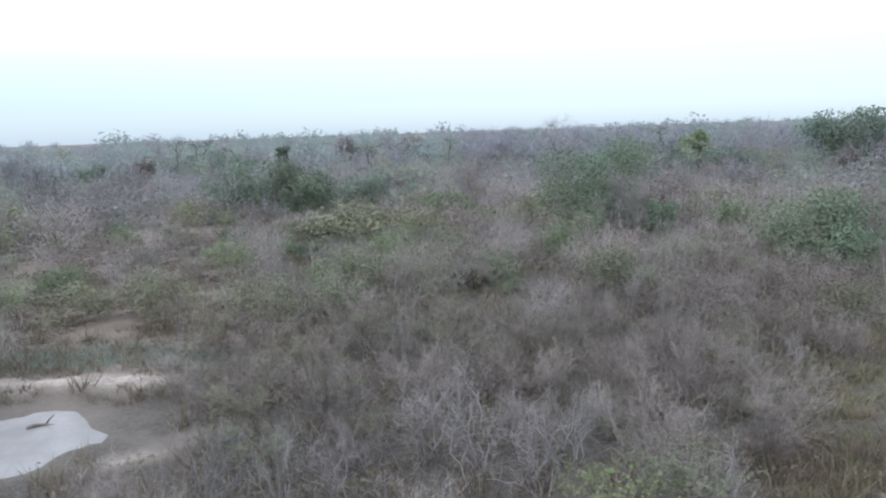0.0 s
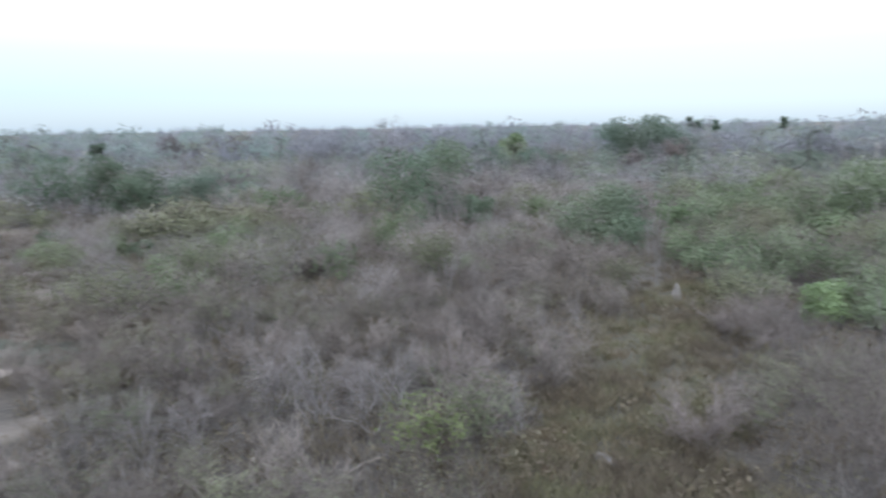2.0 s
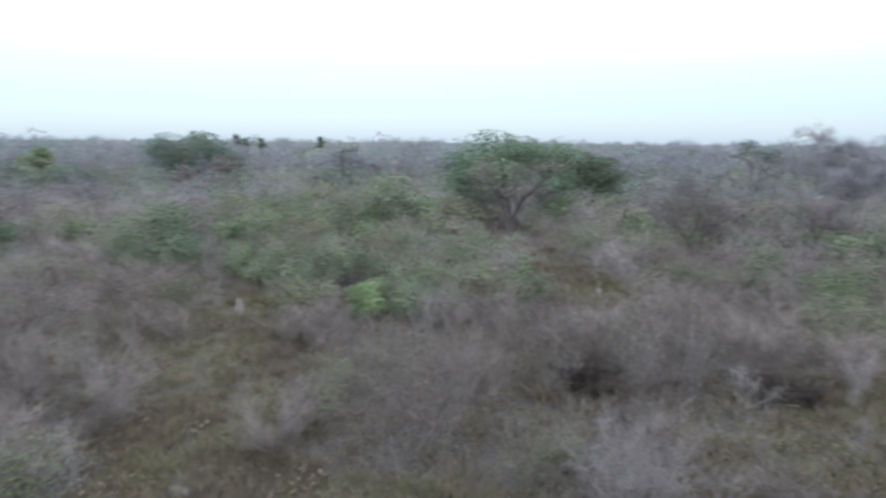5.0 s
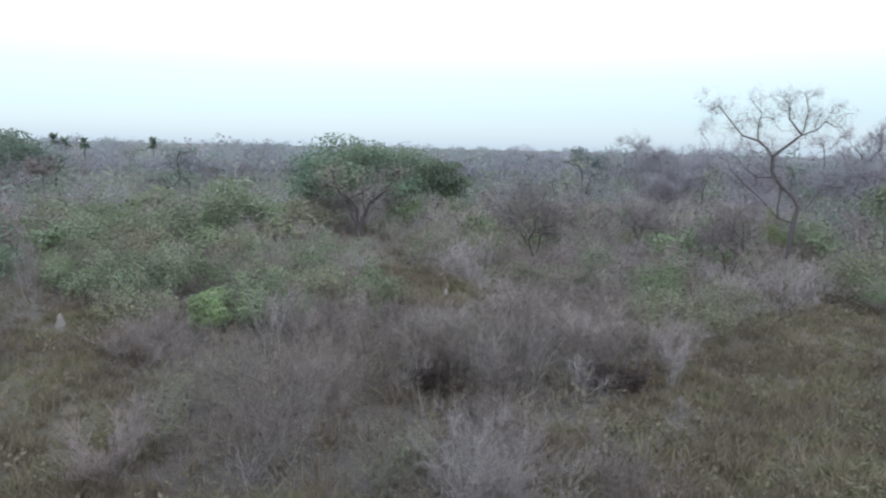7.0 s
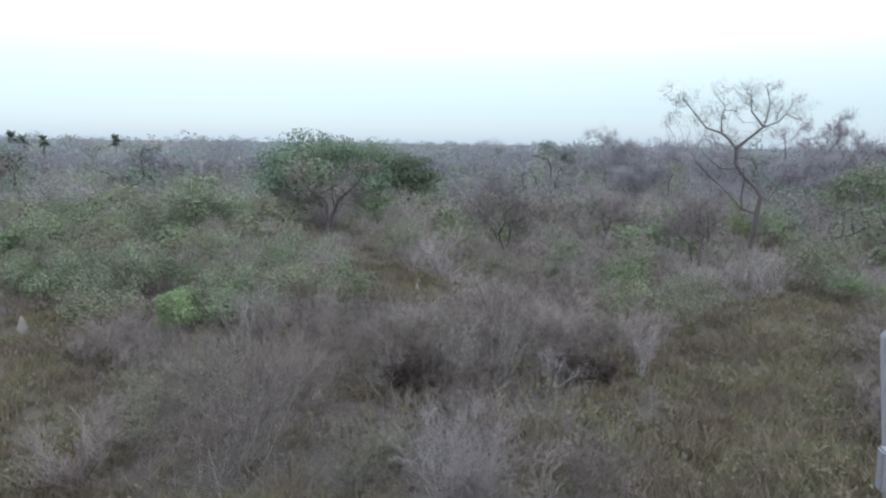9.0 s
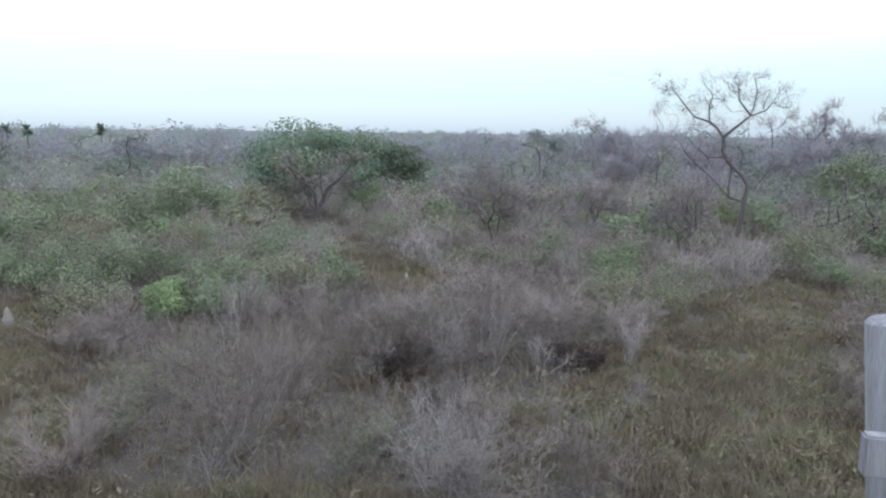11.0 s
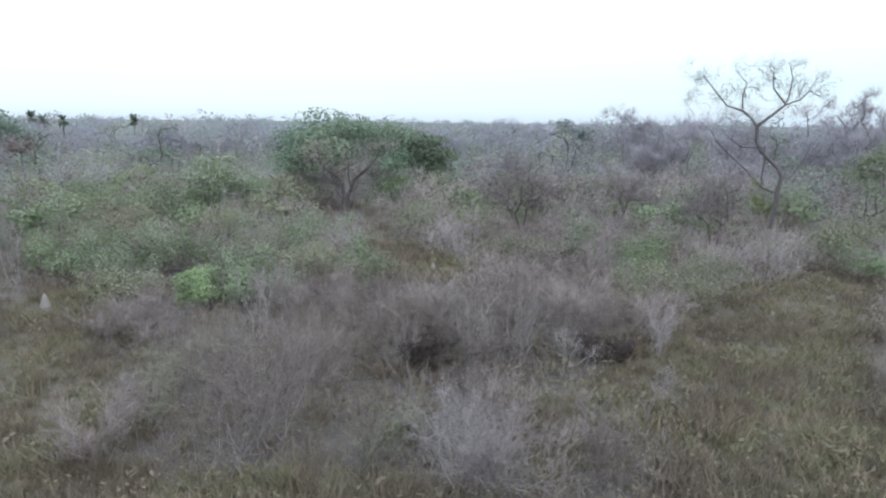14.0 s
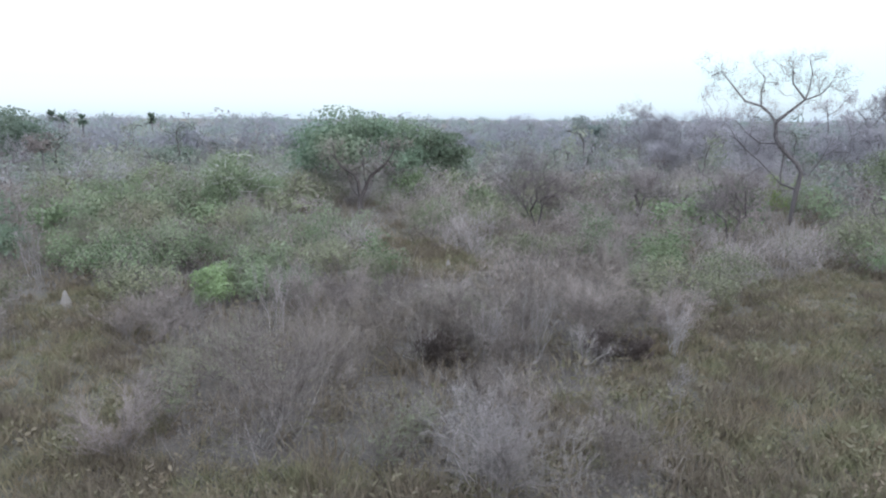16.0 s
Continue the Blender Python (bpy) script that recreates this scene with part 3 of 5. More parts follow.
KEEP = [(17.6, 28.4, 1.3), (16.7, 27.0, 1.3), (33, 17.1, 2.0), (31.5, 16.3, 2.2), (29.6, 15.2, 2.2), (28.0, 14.4, 1.6), (10.9, 49.5, 1.9), (10.2, 46.5, 1.4), (19.0, 39.2, 1.8), (20.4, 22.1, 1.2), (19.6, 21, 1.0), (38.5, 38.8, 1.8),
        (13.0, 0.6, 1.8), (12.0, -1.4, 1.8), (11.4, 1.6, 1.6), (14.4, -1.0, 1.5), (10.8, -0.2, 1.6), (7.0, 9.8, 2.0), (8.6, 7.8, 2.0), (5.6, 11.0, 1.6), (9.6, 5.6, 1.6), (0.3, 34.5, 1.4), (0.5, 32.6, 1.1), (0.8, 64.5, 1.5), (16.8, 33.0, 1.2), (47.0, 32.6, 1.6), (-12.0, 16.5, 1.9), (-10, 14.2, 1.4), (-9.3, 18.6, 1.2), (-15.5, 17, 1.8)]  # (x, y, radius) of ground kept free or taken


def stand(root, x, y, r, turn=0.0):
    KEEP.append((x, y, r))
    return put(root, x, y, turn)


def lined_tree(name, label, lines, side, wood, twig, r_tip, r_max, low, knots, spread, fan, x, y, twig_r=0.010):
    """A leafless tree of hand-shaped limbs. lines: limbs as (sideways, up) in metres; side: the way of 'sideways'."""
    root = tag_plant(new(name), label, "tree")
    back = np.array([side[1], -side[0]])
    flat, pos, par = [], [], []
    for ln in lines:
        last, depth, drift = -1, 0.0, rng.normal(0, 0.15)
        for k, (a, z) in enumerate(ln):
            if k == 0 and pos:
                last = int(np.argmin([abs(p[0] - a) + abs(p[1] - z) for p in flat]))
                depth = flat[last][2]
                continue
            depth += (drift + rng.normal(0, 0.1)) * (k > 0)
            flat.append((a, z, depth))
            pos.append(np.array([side[0] * a + back[0] * depth, side[1] * a + back[1] * depth, z - 0.1 * (k == 0)]))
            par.append(last)
            last = len(pos) - 1
    nodes = np.array(pos)
    ends = nodes[nodes[:, 2] > low]
    t = np.repeat(ends, knots, 0) + rng.normal(0, spread, (len(ends) * knots, 3)) + np.array([0, 0, 0.35 * spread])
    t[:, 2] = np.minimum(t[:, 2], nodes[:, 2].max() + 0.3)
    pos2, par2 = skeleton(pos, t, 0.5, 0.2, 0.0, par)
    s = Soup()
    limbs(s, pos2, par2, r_tip, r_max, math.log(r_max / r_tip) / math.log(len(t)))
    part("trunk", s.mesh("trunk", wood, True), root)
    f = Soup()
    tips = np.repeat(t, fan, 0) + rng.normal(0, 0.25, (len(t) * fan, 3))
    way = unit(rng.normal(0, 1, tips.shape) + np.array([0, 0, 0.5]))
    spikes(f, tips, tips + way * rng.uniform(0.3, 0.95, (len(tips), 1)), twig_r, False)
    tagged(part("twig_spray", f.mesh("twig_spray", twig), root), kind="stuff")
    stand(root, x, y, 2.0)


def big_trees():
    lined_tree("bare_tree", "tall leafless grey tree with crooked twin stems", (
        ((0, 0), (0.26, 2.9), (0.45, 4.3), (0.09, 5.0), (-0.66, 5.7), (-1.23, 6.3), (-1.64, 7.0), (-1.75, 8.3)),
        ((-1.75, 8.3), (-2.26, 9.0), (-2.96, 9.6), (-4.2, 10.0), (-4.97, 10.9), (-5.76, 11.9), (-6.31, 12.5), (-6.88, 12.2)),
        ((-1.75, 8.3), (-0.79, 9.2), (0.2, 10.1), (0.42, 11.0), (0.52, 12.2), (0.23, 13.2)),
        ((0.2, 10.1), (1.26, 10.5), (1.8, 11.2), (2.13, 12.0)),
        ((-2.96, 9.6), (-3.06, 10.8), (-2.85, 11.8), (-3.41, 12.5)),
        ((-0.27, 9.7), (-0.81, 11.4), (-0.9, 12.4), (-1.32, 13.2)),
        ((0.26, 2.9), (-0.93, 3.3), (-1.04, 4.1), (-0.92, 5.6), (-1.01, 6.6)),
        ((-0.93, 3.3), (-2.57, 5.0), (-3.75, 6.0), (-4.74, 7.0), (-5.22, 7.9)),
        ((0.34, 3.7), (1.01, 4.1), (1.88, 5.6), (3.01, 6.4)),
        ((-1.41, 6.7), (-2.81, 6.6), (-3.56, 7.2), (-3.49, 7.6)),
    ), (0, -1), BARK_DULL, WOOD_FAR, 0.015, 0.30, 6.2, 9, 0.7, 12, 61.5, 0.2)
    lined_tree("dead_tree", "leafless brown tree with stout dark forked trunk", (
        ((0, 0), (0, 1.4), (-0.17, 2.9), (-0.58, 3.55), (-1.67, 4.2), (-2.1, 4.9), (-2.25, 5.7)),
        ((0, 1.4), (0.35, 2.0), (0.55, 2.4), (0.9, 3.3), (1.6, 3.9), (2.25, 4.4), (2.85, 5.2), (3.2, 5.9)),
        ((0.55, 2.4), (0.35, 3.6), (0.37, 4.7)),
        ((0, 1.4), (-0.5, 1.9), (-0.9, 3.0)),
        ((0.35, 2.0), (0.85, 2.3), (1.25, 3.0)),
    ), (0.573, -0.819), BARK, TWIG_BROWN, 0.02, 0.38, 3.4, 12, 0.75, 16, 48.7, 34.1, 0.011)


def blob(name, label, category, rx, ry, h, mat, x, y, lump=0.12, sink=0.1):
    """A solid lump: a clay mound or a stone."""
    bm = bmesh.new()
    bmesh.ops.create_icosphere(bm, subdivisions=4, radius=1.0)
    for v in bm.verts:
        z = v.co.z
        k = 1.0 + lump * noise.noise(v.co * 2.3 + Vector((x, y, 0))) + lump * 0.5 * noise.noise(v.co * 6.1)
        taper = (1 - 0.5 * max(z, 0) ** 1.4) if h > rx * 1.2 else 1.0
        v.co = Vector((v.co.x * rx * k * taper, v.co.y * ry * k * taper, max(z, -0.2) * h * (0.85 + 0.15 * k)))
    me = bpy.data.meshes.new(name)
    bm.to_mesh(me)
    bm.free()
    for p in me.polygons:
        p.use_smooth = True
    me.materials.append(mat)
    ob = tagged(new(name, me), label, category)
    ob.matrix_world = Matrix.Translation((x, y, float(land(x, y)) - sink * h))
    return ob


def build_landmarks():
    big_trees()
    # canopy tree and the dark bare tree before it
    stand(tree("canopy_tree", "broad green flat-topped tree with dark trunk", "tree", 8.9, 18.5, 4.0, BARK, LEAF_DARK, masses=56, squash=0.5, n=110, fan=5, leaf_n=16000, leaf_s=0.19, twig_l=0.8, trunk_r=0.26, forks=3, shell=0.4, flat=1.3, fork_z=0.5), 59.0, 40.6, 5)
    stand(tree("canopy_tree", "green spreading tree beside the flat-topped one", "tree", 7.7, 10.0, 3.4, BARK, LEAF_DARK, masses=28, squash=0.45, n=70, fan=5, leaf_n=6500, leaf_s=0.19, twig_l=0.7, trunk_r=0.2, forks=2, shell=0.35, flat=1.2), 64.6, 35.9, 4)
    stand(tree("pale_tree", "pale green thin-leaved tree with whitish forked stems", "tree", 5.6, 7.6, 2.0, BARK_PALE, LEAF_PALE, masses=22, squash=0.55, n=70, fan=8, leaf_n=6720, leaf_s=0.127, twig_r=0.016, twig_l=0.6, trunk_r=0.12, forks=3, shell=0.5), 40.7, 41.0, 3.2)
    for x, y, w, h, wood, lf in ((55.2, 37.6, 5.0, 3.6, HAZE_TWIG, LEAF_SAGE), (60.6, 33.9, 5.0, 3.8, HAZE_TWIG, LEAF_OLIVE), (58.0, 42.2, 6.0, 4.2, TWIG_BROWN, LEAF_MAUVE), (53.6, 41.4, 5.0, 3.6, TWIG_BROWN, LEAF_SAGE), (51.6, 33.2, 4.0, 2.6, HAZE_TWIG, LEAF_OLIVE), (61.5, 38.4, 5.0, 4.0, TWIG_BROWN, LEAF_MAUVE), (52.6, 36.6, 3.6, 2.6, HAZE_TWIG, LEAF_MAUVE), (66.5, 30.5, 5.0, 4.2, HAZE_TWIG, LEAF_SAGE)):
        stand(bush("understorey_bush", "dull grey-brown bush under a broad canopy", "bush", w, h, wood, lf, n=50, fan=14, masses=12, leaf_n=900, leaf_s=0.085, twig_r=0.011, twig_l=0.55, group="bushes under the canopy"), x, y, w * 0.35)
    # trees before the wood
    stand(tree("dome_tree", "dark green dome-shaped tree at the wood's edge", "tree", 10.0, 17.5, 2.4, BARK, LEAF_DEEP, n=70, fan=6, leaf_n=8320, leaf_s=0.264, masses=26, squash=0.65, twig_l=1.0, trunk_r=0.3, forks=2, shell=0.45, flat=1.2), 59.4, 108.4, 7)
    stand(tree("umbrella_tree", "small umbrella-shaped tree with withered crown", "tree", 6.7, 4.6, 4.6, BARK_GREY, LEAF_DRY, n=34, fan=12, leaf_n=750, leaf_s=0.180, twig_r=0.027, twig_l=0.6, trunk_r=0.12, shell=0.3), 45.9, 75.5, 2.0)
    stand(tree("umbrella_tree", "small umbrella-shaped tree with withered crown", "tree", 5.4, 3.2, 3.2, BARK_GREY, LEAF_DRY, n=24, fan=12, leaf_n=525, leaf_s=0.180, twig_r=0.027, twig_l=0.6, trunk_r=0.1, shell=0.3), 42.3, 79.0, 2.0)
    stand(tree("green_tree", "dark green pointed tree among grey scrub", "tree", 8.0, 7.5, 1.8, BARK, LEAF_GREEN, n=60, fan=6, leaf_n=4560, leaf_s=0.256, masses=15, twig_l=0.9, trunk_r=0.2, shell=0.4, flat=0.7), 38.9, 121, 4)
    stand(tree("green_tree", "low wide dark green tree among grey scrub", "tree", 4.4, 10.5, 0.8, BARK, LEAF_DEEP, n=60, fan=6, leaf_n=5280, leaf_s=0.242, masses=15, twig_l=0.8, trunk_r=0.2, forks=3, shell=0.4), 41.0, 111, 5)
    stand(tree("green_tree", "low wide dark green tree among grey scrub", "tree", 4.6, 9.0, 0.8, BARK, LEAF_DEEP, n=50, fan=6, leaf_n=4080, leaf_s=0.242, masses=15, twig_l=0.8, trunk_r=0.2, forks=3, shell=0.4), 33.0, 113, 5)
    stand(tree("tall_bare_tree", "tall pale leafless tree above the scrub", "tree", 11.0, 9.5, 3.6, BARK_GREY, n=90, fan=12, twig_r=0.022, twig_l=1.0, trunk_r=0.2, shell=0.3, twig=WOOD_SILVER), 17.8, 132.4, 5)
    stand(tree("green_tree", "dark green round tree before the wood", "tree", 5.2, 7.0, 1.0, BARK, LEAF_DEEP, n=46, fan=6, leaf_n=3600, leaf_s=0.228, masses=15, twig_l=0.8, trunk_r=0.2, shell=0.4), 76.3, 90, 4)
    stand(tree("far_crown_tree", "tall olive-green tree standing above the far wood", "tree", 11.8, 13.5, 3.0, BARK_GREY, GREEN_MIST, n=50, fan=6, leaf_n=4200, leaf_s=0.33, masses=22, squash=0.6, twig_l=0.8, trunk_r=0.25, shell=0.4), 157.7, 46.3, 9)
    for x, y, h in ((85.7, 85.6, 7.6), (83, 76.4, 5.8), (80.0, 72.0, 6.4), (92, 70, 7.0), (-37.5, 131, 6.6)):
        stand(tree("snag", "bleached dead snag with a few stubs", "snag", h, 1.8, h * 0.55, BARK_PALE, n=7, fan=4, twig_r=0.030, twig_l=0.6, trunk_r=0.11, shell=0.1, group="bleached snags"), x, y, 0.8)
    # leafless trees on the side of the tall tree
    for x, y, h, w in ((46.8, 16.8, 5.9, 4.6), (54.7, 11.2, 5.2, 4.8), (48.1, 3.5, 5.3, 4.2)):
        stand(tree("mauve_tree", "small leafless mauve-brown tree with thin dark stems", "tree", h + 0.2, 1.3 * w, 2.3, BARK, LEAF_DRY, twig=MAUVE_TWIG, n=150, fan=26, leaf_n=300, leaf_s=0.07, twig_r=0.011, twig_l=0.6, trunk_r=0.075, forks=5, shell=0.35, fork_z=0.7, group="small mauve trees"), x, y, 1.6)
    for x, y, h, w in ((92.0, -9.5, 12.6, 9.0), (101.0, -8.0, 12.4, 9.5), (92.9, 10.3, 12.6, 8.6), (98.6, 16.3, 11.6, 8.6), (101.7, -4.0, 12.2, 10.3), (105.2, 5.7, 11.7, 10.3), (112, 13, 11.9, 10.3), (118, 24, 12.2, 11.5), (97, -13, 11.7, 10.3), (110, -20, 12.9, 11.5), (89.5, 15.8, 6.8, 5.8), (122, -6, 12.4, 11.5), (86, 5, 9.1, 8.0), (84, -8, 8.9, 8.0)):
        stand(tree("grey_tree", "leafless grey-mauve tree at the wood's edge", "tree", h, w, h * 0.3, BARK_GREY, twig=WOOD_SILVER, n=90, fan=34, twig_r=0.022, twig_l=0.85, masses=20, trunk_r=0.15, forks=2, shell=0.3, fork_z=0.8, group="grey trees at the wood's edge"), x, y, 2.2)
    stand(bush("green_bush", "fresh green bush round the foot of a bare tree", "bush", 5.6, 3.4, TWIG_BROWN, LEAF_PALE, n=40, fan=6, leaf_n=2250, leaf_s=0.11, twig_r=0.018, twig_l=0.6), 62.8, -1.8, 2.4)
    stand(bush("green_bush", "fresh green bush round the foot of a bare tree", "bush", 3.6, 4.6, TWIG_BROWN, LEAF_YELLOW, n=30, fan=6, leaf_n=1050, leaf_s=0.117, twig_r=0.018, twig_l=0.5), 66.5, 1.4, 1.6)
    stand(tree("green_tree", "light green low-crowned tree with dark stems", "tree", 7.0, 12.5, 2.0, BARK, LEAF_PALE, n=60, fan=8, leaf_n=10400, leaf_s=0.149, masses=30, squash=0.55, twig_l=0.8, trunk_r=0.16, forks=4, shell=0.4), 69.5, -9.0, 4)
    stand(tree("thicket_tree", "thin olive tree on several dark stems", "tree", 6.2, 5.6, 2.4, BARK, LEAF_GREEN, n=60, fan=18, leaf_n=700, leaf_s=0.10, twig=MAUVE_TWIG, twig_r=0.015, twig_l=0.6, trunk_r=0.07, forks=5, shell=0.35), 50.6, -6.2, 2.2)
    stand(tree("thicket_tree", "thin olive tree on several dark stems", "tree", 6.8, 5.6, 2.6, BARK, LEAF_GREEN, n=60, fan=18, leaf_n=700, leaf_s=0.10, twig=MAUVE_TWIG, twig_r=0.015, twig_l=0.6, trunk_r=0.07, forks=5, shell=0.35), 49.5, -11.0, 2.2)
    # clump of a green bush, a grey dome and a dark bush
    stand(bush("green_bush", "large dark green bush behind a grey dome", "bush", 10.0, 7.2, TWIG_BROWN, LEAF_DARK, n=110, fan=6, leaf_n=11200, leaf_s=0.138, masses=17, twig_r=0.016, twig_l=0.6, z0=0.1, stems=6, shell=0.3), 10.9, 57.6, 3.8)
    stand(bush("grey_dome_bush", "rounded mauve-grey leafless bush before green leaves", "bush", 5.4, 5.4, HAZE_TWIG, stem=BARK_GREY, n=140, fan=18, masses=14, twig_r=0.012, twig_l=0.5, z0=0.2), 11.5, 52.8, 2.4)
    stand(bush("green_bush", "dark green bush beside a grey dome", "bush", 3.6, 3.2, TWIG_BROWN, LEAF_DARK, n=40, fan=8, leaf_n=3600, leaf_s=0.11, masses=11, twig_l=0.45), 14.6, 54.4, 1.6)
    stand(bush("green_bush", "broad green bush amid dry scrub", "bush", 7.6, 4.0, TWIG, LEAF_DARK, n=60, fan=8, masses=18, leaf_n=8320, leaf_s=0.105, twig_r=0.013, twig_l=0.5, z0=0.2), 20.2, 41.9, 3.4)
    stand(bush("green_bush", "green bush beside a pale tree", "bush", 7.0, 4.6, TWIG, LEAF_GREEN, n=40, fan=8, masses=14, leaf_n=4800, leaf_s=0.143, twig_r=0.016, twig_l=0.5), 46.3, 57.1, 3)
    stand(bush("bright_bush", "dense bright green bush on the grass edge", "bush", 2.8, 1.9, TWIG, LEAF_BRIGHT, n=40, fan=6, masses=12, leaf_n=5440, leaf_s=0.0715, twig_l=0.25), 21.4, 23.4, 1.2)
    stand(bush("green_bush", "light green leafy bush by the bright one", "bush", 3.6, 3.0, TWIG, LEAF_PALE, n=50, fan=9, masses=14, leaf_n=4480, leaf_s=0.066, twig_l=0.35), 22.9, 21.9, 1.5)
    stand(bush("olive_bush", "green-grey bush by the bright one", "bush", 2.6, 2.2, TWIG, LEAF_GREEN, n=50, fan=12, leaf_n=1650, leaf_s=0.054, twig_l=0.35), 23.0, 19.8, 1.3)
    stand(bush("straw_bush", "dome of dry straw-brown growth", "bush", 2.6, 1.9, TWIG_BROWN, LEAF_DRY, n=90, fan=16, leaf_n=1950, leaf_s=0.054, twig_l=0.3), 17.4, 34.7, 1.3)
    # tangled bare bushes by the grass
    stand(bush("bare_bush", "large leafless grey bush with pale stems", "bush", 4.6, 3.7, TWIG_DUSK, stem=TWIG, fan=7, twig_r=0.0055, stems=26, side=16, stem_r=0.0033), 12.4, 11.4, 2.3)
    stand(bush("bare_bush", "leafless grey bush at the grass edge", "bush", 3.4, 2.8, TWIG_DUSK, stem=TWIG, fan=7, twig_r=0.0055, stems=18, side=15, stem_r=0.0034), 16.2, 12.6, 1.7)
    stand(bush("bare_bush", "bleached grey bush of fine curling twigs", "bush", 3.8, 2.7, TWIG, stem=TWIG, fan=8, twig_r=0.0055, stems=26, side=17, stem_r=0.0031, lean=0.5), 12.6, 5.3, 1.8)
    stand(bush("brown_bush", "low brown-grey bush of fine twigs", "bush", 3.2, 2.1, TWIG_BROWN, LEAF_DRY, fan=7, leaf_n=450, leaf_s=0.03, twig_r=0.0055, stems=20, side=15, stem_r=0.0034), 15.0, 3.1, 1.5)
    for x, y, w, h, wood in ((20.3, 10.0, 2.2, 2.4, TWIG), (23.6, 5.9, 2.6, 2.6, TWIG_BROWN), (19.2, 12.4, 4.0, 3.0, TWIG), (21.6, 11.2, 4.4, 3.2, TWIG), (22.6, 8.7, 4.2, 3.1, TWIG), (24.6, 6.6, 4.6, 3.3, TWIG_BROWN), (20.2, 8.4, 2.4, 2.0, TWIG), (26.0, 3.9, 3.2, 2.6, TWIG_BROWN), (17.4, 7.6, 2.2, 1.5, TWIG)):
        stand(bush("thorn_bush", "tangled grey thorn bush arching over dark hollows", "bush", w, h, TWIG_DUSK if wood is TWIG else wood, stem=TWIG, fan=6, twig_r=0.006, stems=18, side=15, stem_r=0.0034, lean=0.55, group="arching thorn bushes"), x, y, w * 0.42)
    for x, y, h in ((19.3, 2.6, 1.7), (0.1, 18.5, 3.0), (1.6, 17.6, 2.6), (-1.2, 19.4, 2.7), (2.6, 19.3, 2.4), (-6.2, 17.2, 2.4), (5.6, 16.4, 2.0), (-2.9, 17.4, 2.2)):
        stand(bush("sapling", "thin whitish dead sapling with short branches", "sapling", (0.85 if h > 2 else 0.5) * h, h, TWIG, stem=TWIG_PALE, fan=4, twig_r=0.0065, stems=8 if h > 2 else 3, side=16, stem_r=0.0058, lean=0.5, group="whitish saplings"), x, y, 0.4)
    stand(bush("bright_bush", "yellow-green narrow-leaved shrub among grey twigs", "bush", 2.0, 2.2, TWIG_DUSK, LEAF_YELLOW, fan=4, leaf_n=1500, leaf_s=0.05, twig_r=0.006, stems=14, side=12, stem_r=0.0034, lean=1.0), 2.7, 14.9, 1.1)
    stand(bush("olive_bush", "dull green shrub beside the yellow-green one", "bush", 2.8, 2.1, TWIG_DUSK, LEAF_OLIVE, fan=5, leaf_n=2200, leaf_s=0.04, twig_r=0.006, stems=16, side=13, stem_r=0.0034), 4.4, 16.2, 1.3)
    stand(bush("yellow_bush", "low yellow-green leafy shrub", "bush", 2.1, 1.2, TWIG, LEAF_YELLOW, n=36, fan=10, leaf_n=1200, leaf_s=0.054, twig_l=0.28), -4.4, 23.6, 1.0)
    # Added dark twigs stand in for the shade in a gap of the scrub.
    stand(bush("dark_bush", "dark twig bush put in as the shade of a hollow", "bush", 1.6, 1.4, SHADE_UMBER, stem=BARK, fan=9, twig_r=0.012, stems=14, side=12, stem_r=0.008, lean=0.4), 0.1, 37.2, 1.1)
    stand(bush("green_bush", "green leafy bush beside a dark hollow", "bush", 2.8, 2.4, TWIG, LEAF_GREEN, n=50, fan=10, leaf_n=1950, leaf_s=0.072, twig_l=0.32), 1.9, 36.8, 1.1)
    # Shade beneath the thorns, built as dark-coloured twig bushes.
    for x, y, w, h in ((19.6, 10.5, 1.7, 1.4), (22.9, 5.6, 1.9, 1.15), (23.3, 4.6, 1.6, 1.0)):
        stand(bush("dark_bush", "dark umber twigs put in as hollow shade under thorns", "bush", w, h, SHADE_UMBER, stem=BARK, fan=12, twig_r=0.011, stems=20, side=14, stem_r=0.008, lean=0.3, group="dark hollows"), x, y, 1.0)
    for x, y, h in ((18.9, 10.9, 1.8), (21.9, 5.9, 1.7), (24.6, 3.4, 2.0), (21.2, 7.6, 2.6), (20.6, 9.2, 2.3)):
        stand(bush("cane_bush", "clump of pale upright canes before dark hollows", "bush", 0.8 * h, h, TWIG, stem=TWIG_PALE, fan=4, twig_r=0.006, stems=11, side=8, stem_r=0.0055, lean=1.0, group="pale cane clumps"), x, y, 0.6)
    KEEP.extend(((-7.0, 77.0, 3.0), (-7.3, 80.0, 3.0), (-17.0, 64.5, 3.0), (-20.5, 66.5, 3.0), (-12.0, 64.0, 3.0), (9.5, 46.5, 4.0), (10.5, 50.0, 4.0), (13.4, 50.0, 3.4), (10.2, 48, 2.5), (9.0, 44.5, 2), (12.5, 50.5, 2), (14, 51, 1.5), (8.6, 53, 2), (42, 29.5, 2.2), (47, 31.5, 2), (52, 35.5, 2.5), (18.4, 38.3, 2), (18.2, 9.8, 1.5), (16.6, 9.0, 1.0), (21.2, 4.7, 1.7), (19.2, 4.3, 1.2), (55, -1, 3), (58, -1.5, 2.5), (51.5, -0.6, 1.6), (44.5, 15.5, 1.6), (51.5, 10.3, 1.6), (45.0, 3.3, 1.6), (44.5, 31.2, 2.5), (46.5, 33.5, 1.5), (38, 39, 1.5)))
